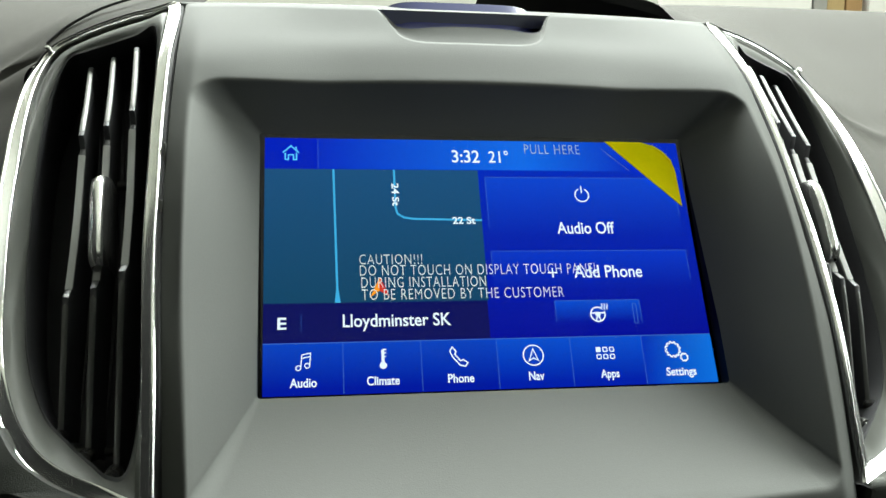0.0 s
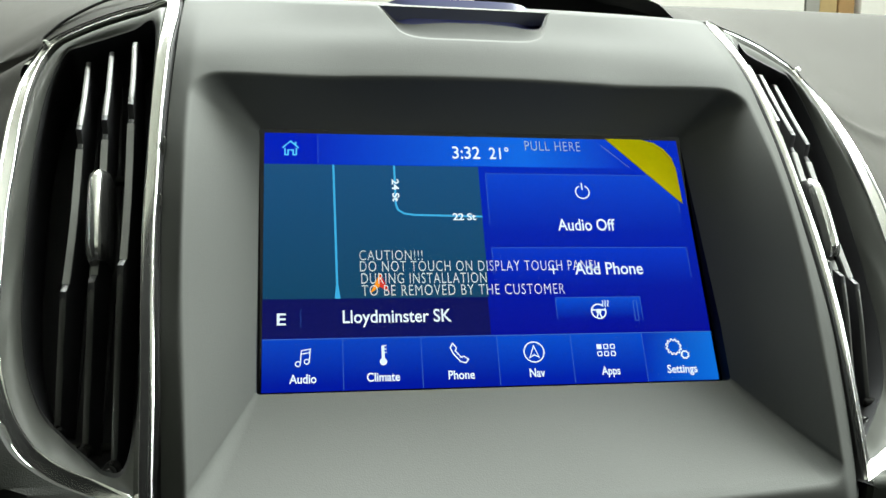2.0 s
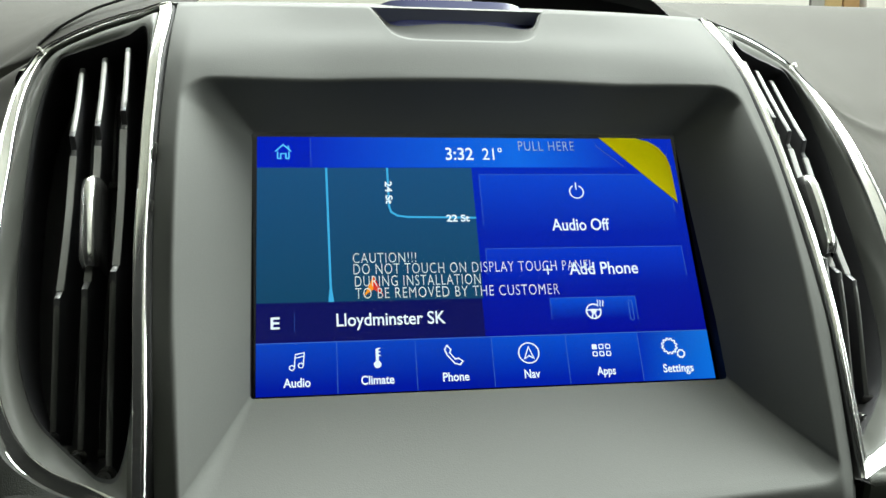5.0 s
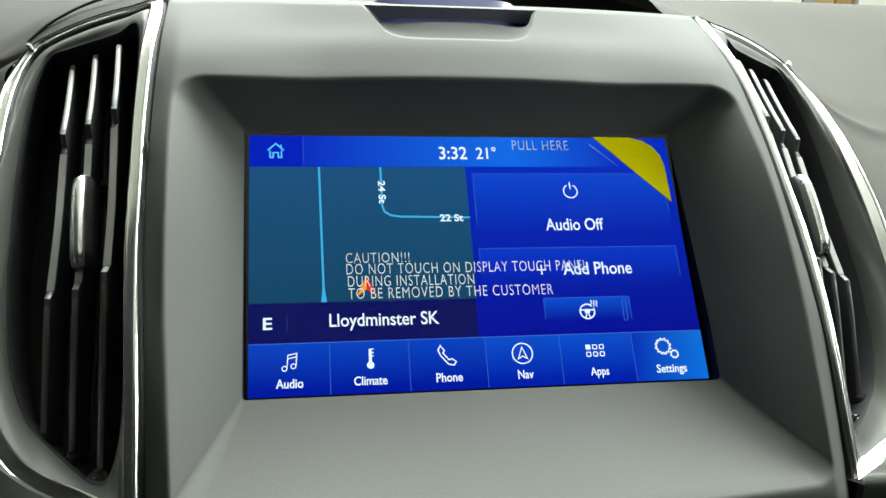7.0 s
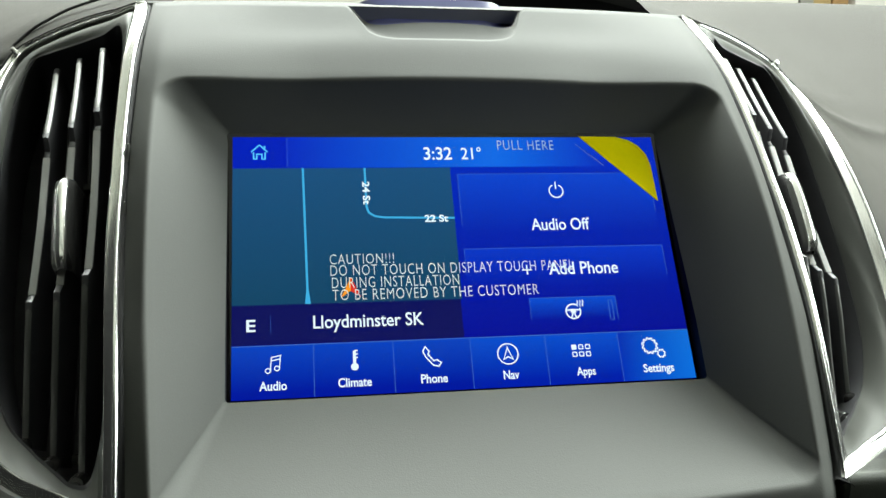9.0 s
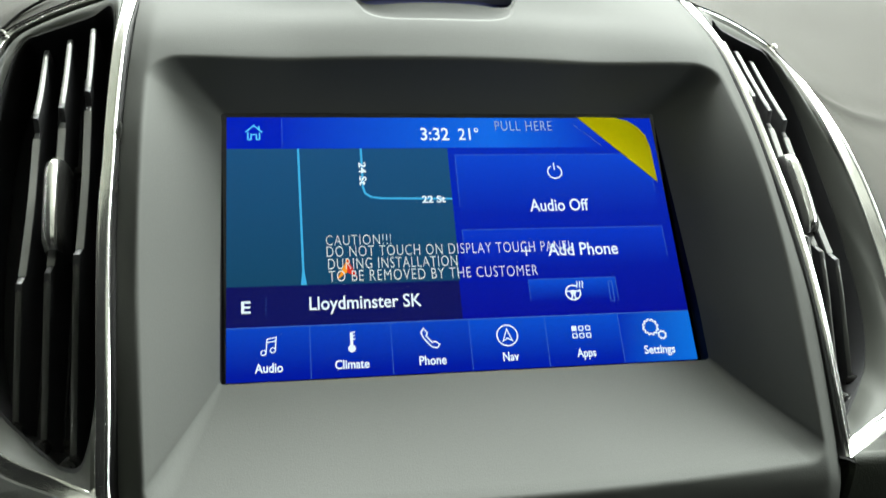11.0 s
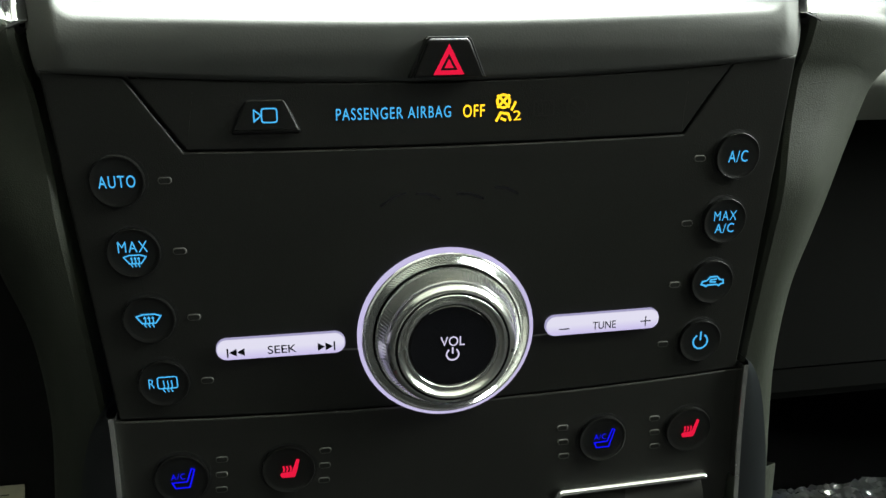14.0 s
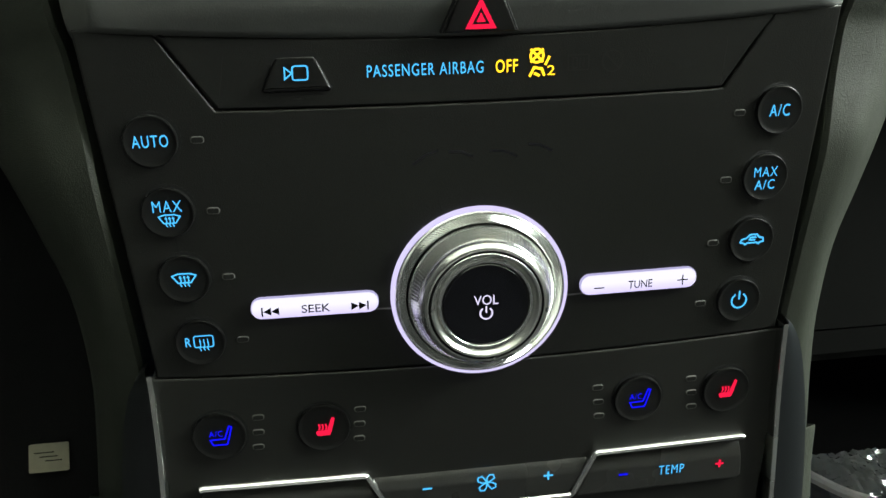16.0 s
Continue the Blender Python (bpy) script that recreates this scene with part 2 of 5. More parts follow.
def corner_loop(w_top, w_low, ztop, zlow, r, rl, ns=60, nc=10, side=None):
    """A rounded four-sided loop; the widths and heights are functions, so the sides may bow. Runs round from the right of the top side."""
    pts = []

    def arcs(cx, cz, a0, rr):
        for i in range(nc):
            a = radians(a0 + 90 * (i + 0.5) / nc)
            pts.append((cx + rr * math.cos(a), cz + rr * math.sin(a)))
    wt, wl = w_top, w_low
    zt, zl = ztop(wt - r), zlow(wl - rl)
    side = side or (lambda z: wl + (wt - wl) * (z - zl) / (zt - zl))
    # right side upwards, top, left side downwards, bottom
    for i in range(ns):
        z = zl + rl + (zt - zl - r - rl) * i / (ns - 1)
        pts.append((side(z), z))
    arcs(wt - r, zt - r, 0, r)
    for i in range(ns):
        x = (wt - r) * (1 - 2 * i / (ns - 1))
        pts.append((x, ztop(x)))
    arcs(-wt + r, zt - r, 90, r)
    for i in range(ns):
        z = zt - r - (zt - zl - r - rl) * i / (ns - 1)
        pts.append((-side(z), z))
    arcs(-wl + rl, zl + rl, 180, rl)
    for i in range(ns):
        x = (wl - rl) * (-1 + 2 * i / (ns - 1))
        pts.append((x, zlow(x)))
    arcs(wl - rl, zl + rl, 270, rl)
    return pts


# rim of the recess and outer edge beside the chrome: half width and depth by height
RIM = [(-0.1165, 0.1050, -0.0235), (-0.111, 0.1056, -0.0292), (-0.106, 0.1060, -0.0335), (-0.100, 0.1064, -0.0362), (-0.088, 0.1072, -0.0366), (-0.07, 0.1084, -0.0366), (-0.05, 0.1098, -0.0358), (-0.03, 0.1113, -0.0347), (-0.01, 0.1123, -0.0333), (0.01, 0.1130, -0.0309), (0.03, 0.1136, -0.0268), (0.05, 0.1141, -0.0208), (0.07, 0.1144, -0.0142), (0.085, 0.1145, -0.0090), (0.105, 0.1145, 0.0020), (0.131, 0.1145, 0.0190), (0.15, 0.1145, 0.030)]
EDGE = [(-0.1165, 0.1118, -0.0225), (-0.11, 0.1130, -0.0262), (-0.10, 0.1149, -0.0293), (-0.08, 0.1159, -0.0314), (-0.06, 0.1166, -0.0328), (-0.04, 0.1175, -0.0326), (-0.02, 0.1190, -0.0296), (0.0, 0.1203, -0.0257), (0.02, 0.1210, -0.0224), (0.04, 0.1213, -0.0186), (0.06, 0.1217, -0.0132), (0.08, 0.1217, -0.0075), (0.105, 0.1224, 0.0045), (0.131, 0.1231, 0.0205), (0.15, 0.1238, 0.032)]
rim_x, rim_y = table([(z, x) for z, x, y in RIM]), table([(z, y) for z, x, y in RIM])
edge_x, edge_y = table([(z, x) for z, x, y in EDGE]), table([(z, y) for z, x, y in EDGE])


def skin_y(x, z):
    """Depth of the face: flat between the rims, falling away from the rim to the chrome."""
    ax, xr, xe = abs(x), rim_x(z), edge_x(z)
    if ax < xr:
        u = max(0.0, (ax - 0.055) / (xr - 0.055))
        return face_y(x, z) + (rim_y(z) - face_y(xr, z)) * u * u * (3 - 2 * u)
    u = min(1.0, (ax - xr) / (xe - xr))
    return rim_y(z) + (edge_y(z) - rim_y(z)) * (0.8 * u + 0.2 * u * u)


def build_surround():
    t = thing("display_surround", label="satin grey moulded plastic surround with a deep recess round the display", category="dashboard trim")
    ns = 90
    inner = corner_loop(0.0889, 0.0886, lambda x: 0.0541, lambda x: -0.0541, 0.0015, 0.0015, ns)
    outer = corner_loop(rim_x(0.058), rim_x(-0.088), lambda x: 0.0712 - 0.12 * x * x, lambda x: -0.1006 + 0.36 * x * x, 0.0112, 0.0075, ns, 10, rim_x)
    a = [(x, -0.0058 + 0.0066 * min(1.0, max(0.0, (z + 0.030) / 0.084)), z) for x, z in inner]
    b = [(x, skin_y(x, z), z) for x, z in outer]
    back = [(x, 0.005, z) for x, z in inner]
    part("display_mask", loft([back, a]), MASKBLACK, t, "black inner edge round the display")
    loops = [a]
    for k in range(1, 10):
        s = k / 10
        loops.append([tuple(np.array(p) * (1 - s) + np.array(q) * s + np.array((0, 0.0012 * math.sin(math.pi * s), 0))) for p, q in zip(a, b)])
    # rounded rim between the recess wall and the face
    o = np.array(outer)
    tg = np.roll(o, -1, 0) - np.roll(o, 1, 0)
    tg /= np.linalg.norm(tg, axis=1)[:, None]
    out = np.stack([tg[:, 1], -tg[:, 0]], 1)
    for _ in range(3):
        out = (np.roll(out, 1, 0) + out + np.roll(out, -1, 0)) / 3
    r = 0.0013
    begin, end, ring0 = [], [], []
    for p, q, w in zip(a, b, out):
        p, q = np.array(p), np.array(q)
        begin.append(q + (p - q) / np.linalg.norm(p - q) * r)
        x, z = q[0] + w[0] * r, q[2] + w[1] * r
        end.append(np.array((x, skin_y(x, z), z)))
        ring0.append((x, z))
    for u in (0.0, 0.25, 0.5, 0.75, 1.0):
        loops.append([tuple(p * (1 - u) ** 2 + np.array(q) * 2 * u * (1 - u) + e * u * u) for p, q, e in zip(begin, b, end)])
    # the outer edge runs along the chrome of the vents, the notched top and the joint to the controls
    edge = []
    zt, zl = 0.1302, -0.1082
    nc = 10
    for i in range(ns):
        z = zl + (zt - 0.001 - zl) * i / (ns - 1)
        edge.append((edge_x(z), z))
    for i in range(nc):
        edge.append((edge_x(zt) - 0.0003 * i / nc, zt - 0.001 + 0.001 * (i + 1) / nc))
    for i in range(ns):
        x = (edge_x(zt) - 0.0006) * (1 - 2 * i / (ns - 1))
        edge.append((x, top_z(x)))
    for i in range(nc):
        edge.append((-edge_x(zt) + 0.0005 * (1 - i / nc), zt - 0.001 * (i + 1) / nc))
    for i in range(ns):
        z = zt - 0.001 - (zt - 0.001 - zl) * i / (ns - 1)
        edge.append((-edge_x(z), z))
    wl = edge_x(zl)
    for i in range(nc):
        edge.append((-wl + 0.0008 * (i + 1) / nc, zl - 0.0006 * (i + 1) / nc))
    for i in range(ns):
        x = (wl - 0.001) * (-1 + 2 * i / (ns - 1))
        edge.append((x, low_z(x)))
    for i in range(nc):
        edge.append((wl - 0.0008 * (1 - i / nc), zl - 0.0006 * (1 - (i + 1) / nc)))
    for k in range(1, 15):
        s = k / 14
        loops.append([(x0 + (x1 - x0) * s, skin_y(x0 + (x1 - x0) * s, z0 + (z1 - z0) * s), z0 + (z1 - z0) * s) for (x0, z0), (x1, z1) in zip(ring0, edge)])
    e = loops[-1]
    loops.append([(x * 1.002, y + 0.0012, z * 1.001) for x, y, z in e])
    loops.append([(x * 1.002, y + 0.02, z * 1.0) for x, y, z in e])
    part("bezel", loft(loops), SILVER, t, angle=80)
    for z in (0.0330, 0.0080):
        clip = slab(rounded(0.0009, 0.0105, 0.0003, 2), 0.003, 0.0002, 1)
        part("edge_clip", clip, LINER, t, "small grey clip in the gap").matrix_basis = pose(-edge_x(z) - 0.0007, edge_y(z) - 0.0004, z, 10, 1, 0)
    # finger recess in the top edge: a sloping lip and a dark pocket behind it
    xs = np.linspace(-0.0398, 0.0398, 60)
    l0 = [(x, face_y(x, top_z(x)) + 0.0002, top_z(x)) for x in xs]
    dip = lambda x: 1 - abs(x / 0.0398) ** 3
    l1 = [(x * 0.985, face_y(x, top_z(x)) + 0.0010 + 0.0014 * dip(x), top_z(x) + 0.0098 * dip(x)) for x in xs]
    l2 = [(x, y + 0.013, z - 0.001) for x, y, z in l1]
    lm = [tuple(0.5 * (np.array(p) + np.array(q)) + np.array((0, 0.0006, 0))) for p, q in zip(l0, l1)]
    part("recess_lip", loft([l0, lm, l1], False), SILVER, t)
    part("recess_pocket", loft([l1, l2, [(x, y + 0.004, 0.130) for x, y, z in l2]], False), NOTCHBLUE, t, "dark blue-black pocket")
    return t


NOTCHBLUE = material("blue_black_plastic", (0.0275, 0.0325, 0.12), 0.3, 0, 0.1, 1500, blotch=0.05)
surround = build_surround()

# ---- display ----
UI_TOP = glow("status_bar_blue", (0.002, 0.024, 0.52), 1.0, (0.006, 0.14, 0.76), 0, -0.066, 0.018)
UI_TOP2 = glow("status_bar_far_blue", (0.006, 0.14, 0.76), 1.0, (0.002, 0.024, 0.50), 0, 0.018, 0.066)
UI_HOME = glow("home_tile_blue", (0.001, 0.015, 0.48), 1.0)
UI_BACK = glow("menu_blue", (0.0015, 0.005, 0.30), 1.0, (0.002, 0.024, 0.48), 2, -0.033, 0.038)
UI_MAP = glow("map_teal", (0.007, 0.058, 0.125), 1.0, (0.012, 0.080, 0.20), 2, -0.02, 0.04)
UI_STRIP = glow("strip_navy", (0.005, 0.007, 0.10), 1.0)
UI_TILE = glow("tile_blue", (0.0018, 0.016, 0.40), 1.0, (0.004, 0.060, 0.62), 2, 0.009, 0.037)
UI_TILE2 = glow("second_tile_blue", (0.0016, 0.010, 0.345), 1.0, (0.003, 0.038, 0.56), 2, -0.014, 0.003)
UI_TILE3 = glow("small_tile_blue", (0.0015, 0.007, 0.32), 1.0, (0.003, 0.075, 0.62), 2, -0.027, -0.018)
UI_BAR = glow("menu_bar_blue", (0.001, 0.010, 0.33), 1.0, (0.003, 0.055, 0.52), 2, -0.050, -0.033)
UI_BARMID = glow("menu_bar_middle_blue", (0.001, 0.014, 0.38), 1.0, (0.003, 0.075, 0.60), 2, -0.050, -0.033)
UI_BARHI = glow("menu_bar_bright_blue", (0.002, 0.030, 0.45), 1.0, (0.005, 0.17, 0.72), 0, 0.058, 0.090)
UI_LINE = glow("tile_edge_blue", (0.06, 0.20, 0.70), 0.75)
UI_ROAD = glow("road_cyan", (0.05, 0.42, 0.75), 1.0)
UI_ICE = glow("home_icon_cyan", (0.10, 0.62, 1.0), 1.0)
UI_ORANGE = glow("arrow_orange", (1.0, 0.35, 0.02), 1.0)
UI_RED = glow("arrow_red", (0.75, 0.04, 0.02), 1.0)


def box(x0, z0, x1, z1):
    return [(x0, z0), (x1, z0), (x1, z1), (x0, z1)]


def build_display():
    t = thing("touchscreen_display", label="lit blue touchscreen with map and menu in a black mask", category="display")
    L = lambda k: -0.00002 - 0.00003 * k
    mask = loft([[(x, 0.006, z) for x, z in rounded(0.182, 0.112, 0.002)], [(x, 0.0006, z) for x, z in rounded(0.182, 0.112, 0.002)], [(x, 0.0004, z) for x, z in rounded(0.1741, 0.1045, 0.0004)]], True)
    part("black_mask", mask, GLOSSBLACK, t)
    lcd = part("lcd_panel", slab(box(-0.0870, -0.0522, 0.0870, 0.0522), 0.004, 0), UI_BACK, t, "lit blue display panel")

    def ink(name, bm, mat, label=""):
        return part(name, bm, mat, lcd, label, smooth=False)
    ink("status_bar", fill([box(-0.0660, 0.0386, 0.0180, 0.0522)], L(1)), UI_TOP)
    ink("status_bar", fill([box(0.0180, 0.0386, 0.0870, 0.0522)], L(1)), UI_TOP2)
    ink("home_tile", fill([box(-0.0870, 0.0386, -0.0662, 0.0522)], L(1)), UI_HOME)
    ink("map_view", fill([box(-0.0870, -0.0175, -0.0014, 0.0384)], L(1)), UI_MAP)
    ink("compass_strip", fill([box(-0.0870, -0.0326, -0.0020, -0.0175)], L(1)), UI_STRIP)
    ink("audio_tile", fill([box(0.0014, 0.0075, 0.0830, 0.0354)], L(1)), UI_TILE)
    ink("phone_tile", fill([box(0.0012, -0.0150, 0.0830, 0.0028)], L(1)), UI_TILE2)
    ink("wheel_tile", fill([box(0.0248, -0.0280, 0.0596, -0.0182)], L(2)), UI_TILE3)
    for i in range(6):
        x = -0.0870 + 0.029 * i
        ink("menu_tile", fill([box(x, -0.0522, x + 0.029, -0.0329)], L(1)), UI_BARHI if i == 5 else UI_BARMID if i > 2 else UI_BAR)
        if i:
            ink("divider", fill([box(x - 0.0001, -0.0522, x + 0.0001, -0.0332)], L(2)), UI_LINE)
    ink("menu_edge", fill([box(-0.0870, -0.0331, 0.0870, -0.0328)], L(2)), UI_LINE)
    ink("divider", fill([box(-0.0662, 0.039, -0.0660, 0.0518)], L(2)), UI_LINE)
    ink("divider", fill([box(-0.0732, -0.0286, -0.0731, -0.0216)], L(2)), UI_LINE)
    ink("tile_edge", stroke([([(0.0014, 0.0125), (0.0014, 0.0353), (0.0830, 0.0353), (0.0830, 0.018)], False)], 0.00022, L(2)), UI_LINE)
    ink("tile_edge", stroke([([(0.0012, -0.008), (0.0012, 0.0028), (0.0830, 0.0028), (0.0830, -0.010)], False)], 0.0002, L(2)), UI_LINE)
    ink("tile_edge", stroke([([(0.0248, -0.027), (0.0248, -0.0182), (0.0596, -0.0182), (0.0596, -0.028)], False)], 0.0002, L(3)), UI_LINE)
    ink("level_bar", stroke([(rounded(0.0015, 0.008, 0.0003, 2, 0.0572, -0.0239), True)], 0.0003, L(4)), UI_LINE)
    # roads
    ink("road", fill([[(-0.06055, 0.0384), (-0.0597, 0.0384), (-0.05915, -0.012), (-0.0584, -0.0175), (-0.0606, -0.0175), (-0.06, -0.012)]], L(2)), UI_ROAD)
    ink("road", stroke([([(-0.0359, 0.0384), (-0.0359, 0.0215), (-0.0352, 0.0190), (-0.0328, 0.0174), (-0.0290, 0.0168), (-0.0014, 0.0162)], False)], 0.00085, L(2)), UI_ROAD)
    W = lambda name, *a, bold=0.012, mat=WHITEGLOW, k=5, turn=0.0: ink(name, words(*a, y=L(k), bold=bold, turn=turn), mat)
    W("lettering", "24 St", -0.0372, 0.0224, -0.0343, 0.0323, turn=-90, bold=0.03)
    W("lettering", "22 St", -0.0134, 0.0145, -0.0040, 0.0176, bold=0.03)
    W("lettering", "3:32", -0.0117, 0.0418, -0.0001, 0.0476, bold=0.014)
    W("lettering", "21°", 0.0037, 0.0420, 0.0121, 0.0476, bold=0.008)
    W("lettering", "E", -0.0818, -0.0276, -0.0785, -0.0230, bold=0.02)
    W("lettering", "Lloydminster SK", -0.0578, -0.0288, -0.0168, -0.0221, bold=0.012)
    W("lettering", "Audio Off", 0.0294, 0.0101, 0.0537, 0.0154, bold=0.012)
    W("lettering", "Add Phone", 0.0342, -0.0088, 0.0627, -0.0035, bold=0.012)
    ink("plus_sign", stroke([([(0.0234, -0.0065), (0.0274, -0.0065)], False), ([(0.0254, -0.0085), (0.0254, -0.0045)], False)], 0.0006, L(5)), WHITEGLOW)
    for i, (s, w) in enumerate((("Audio", 9.7), ("Climate", 12.1), ("Phone", 9.9), ("Nav", 6.0), ("Apps", 7.4), ("Settings", 12.3))):
        x = -0.0725 + 0.029 * i
        low = -0.0503 if s in ("Apps", "Settings") else -0.0494
        W("lettering", s, x - w / 2000, low, x + w / 2000, -0.0460, bold=0.02)
    # icons
    z = -0.0397
    ink("home_icon", stroke([([(-0.0800, 0.0455), (-0.0768, 0.0486), (-0.0736, 0.0455)], False), ([(-0.0790, 0.0455), (-0.0790, 0.0425), (-0.0778, 0.0425), (-0.0778, 0.0446), (-0.0758, 0.0446), (-0.0758, 0.0425), (-0.0746, 0.0425), (-0.0746, 0.0455)], False), ([(-0.0748, 0.0467), (-0.0748, 0.0483)], False)], 0.00055, L(4)), UI_ICE)
    ink("power_icon", stroke([(arc(0.0417, 0.0274, 0.0029, 115, 425, 28), False), ([(0.0417, 0.0283), (0.0417, 0.0316)], False)], 0.00055, L(4)), WHITEGLOW)
    note = stroke([([(-0.0737, z - 0.0030), (-0.0732, z + 0.0030), (-0.0692, z + 0.0038), (-0.0697, z - 0.0020)], False), ([(-0.0733, z + 0.0014), (-0.0693, z + 0.0022)], False), (arc(-0.0748, z - 0.0031, 0.0011, n=14), True), (arc(-0.0708, z - 0.0021, 0.0011, n=14), True)], 0.0005, L(4))
    for v in note.verts:
        v.co.x, v.co.z = -0.0721 + (v.co.x + 0.0721) * 0.80, z + (v.co.z - z) * 0.80
    ink("note_icon", note, WHITEGLOW)
    th = stroke([([(-0.0433, z - 0.001), (-0.0433, z + 0.0037)], False)], 0.0011, L(4))
    fill([arc(-0.0433, z - 0.0023, 0.0014, n=18)], L(4), th)
    stroke([([(-0.0432, z + q), (-0.0420, z + q)], False) for q in (0.0037, 0.0024, 0.0011)], 0.00045, L(4), th)
    ink("thermometer_icon", th, WHITEGLOW)
    ph = [(-0.0181, z + 0.0024), (-0.0171, z + 0.0040), (-0.0157, z + 0.0022), (-0.0163, z + 0.0012), (-0.0142, z - 0.0014), (-0.0131, z - 0.0010), (-0.0115, z - 0.0022), (-0.0125, z - 0.0035), (-0.0145, z - 0.0030), (-0.0172, z + 0.0002)]
    ink("phone_icon", stroke([(ph, True)], 0.0005, L(4)), WHITEGLOW)
    ink("nav_icon", stroke([(arc(0.0140, z, 0.0039, n=32), True), ([(0.0140, z + 0.0024), (0.0122, z - 0.0021), (0.0140, z - 0.0011), (0.0158, z - 0.0021)], True)], 0.0005, L(4)), WHITEGLOW)
    ap = bmesh.new()
    for r in range(2):
        for c in range(3):
            cx, cz = 0.0427 + 0.0027 * (c - 1), z + 0.0015 - 0.0028 * r
            if r == 0 and c == 0:
                fill([rounded(0.0020, 0.0020, 0.0002, 1, cx, cz)], L(4), ap)
            else:
                stroke([(rounded(0.0016, 0.0016, 0.0002, 1, cx, cz), True)], 0.00042, L(4), ap)
    ink("apps_icon", ap, WHITEGLOW)

    def gear(cx, cz, r, teeth):
        return [(cx + (r * (1.13 if i % 4 in (1, 2) else 0.9)) * math.cos(2 * math.pi * i / (4 * teeth)), cz + (r * (1.13 if i % 4 in (1, 2) else 0.9)) * math.sin(2 * math.pi * i / (4 * teeth))) for i in range(4 * teeth)]
    ink("gear_icon", stroke([(gear(0.0704, z + 0.0008, 0.0028, 12), True), (gear(0.0746, z - 0.0024, 0.0014, 8), True)], 0.0005, L(4)), WHITEGLOW)
    wi = stroke([(arc(0.0418, -0.0240, 0.0029, 50, 385, 28), False), ([(0.0390, -0.0235), (0.0408, -0.0234)], False), ([(0.0428, -0.0234), (0.0446, -0.0235)], False), ([(0.0415, -0.0248), (0.0408, -0.0266)], False), ([(0.0421, -0.0248), (0.0428, -0.0266)], False)], 0.0006, L(5))
    fill([rounded(0.0022, 0.0018, 0.0006, 3, 0.0418, -0.0239)], L(5), wi)
    stroke([([(0.0438 + 0.0011 * q, -0.0222), (0.0435 + 0.0011 * q, -0.0213), (0.0440 + 0.0011 * q, -0.0204), (0.0437 + 0.0011 * q, -0.0195)], False) for q in range(3)], 0.0004, L(5), wi)
    ink("heated_wheel_icon", wi, WHITEGLOW)
    ink("position_arrow", fill([[(-0.0433, -0.0075), (-0.0474, -0.0158), (-0.0436, -0.0130)]], L(3)), UI_ORANGE)
    ink("position_arrow", fill([[(-0.0433, -0.0075), (-0.0436, -0.0130), (-0.0397, -0.0155)]], L(3)), UI_RED)
    return t


build_display()


def clear_film():
    m = bpy.data.materials.new("clear_film")
    m.use_nodes = True
    nt = m.node_tree
    nt.nodes.remove(nt.nodes["Principled BSDF"])
    a, g, x = nt.nodes.new("ShaderNodeBsdfTransparent"), nt.nodes.new("ShaderNodeBsdfGlossy"), nt.nodes.new("ShaderNodeMixShader")
    g.inputs["Roughness"].default_value = 0.12
    x.inputs[0].default_value = 0.004
    nt.links.new(a.outputs[0], x.inputs[1])
    nt.links.new(g.outputs[0], x.inputs[2])
    nt.links.new(x.outputs[0], nt.nodes["Material Output"].inputs[0])
    return m


FILMCLEAR = clear_film()


def film_ink():
    m = bpy.data.materials.new("white_film_ink")
    m.use_nodes = True
    nt = m.node_tree
    nt.nodes.remove(nt.nodes["Principled BSDF"])
    a, g, x = nt.nodes.new("ShaderNodeBsdfTranslucent"), nt.nodes.new("ShaderNodeBsdfDiffuse"), nt.nodes.new("ShaderNodeAddShader")
    a.inputs[0].default_value, g.inputs[0].default_value = (0.20, 0.21, 0.22, 1), (0.78, 0.80, 0.78, 1)
    nt.links.new(a.outputs[0], x.inputs[0])
    nt.links.new(g.outputs[0], x.inputs[1])
    nt.links.new(x.outputs[0], nt.nodes["Material Output"].inputs[0])
    return m


FILMINK = film_ink()
TABYELLOW = material("yellow_tab_plastic", (0.95, 0.82, 0.0), 0.7, 0, 0.04, 500, spec=0.03, blotch=0.03)


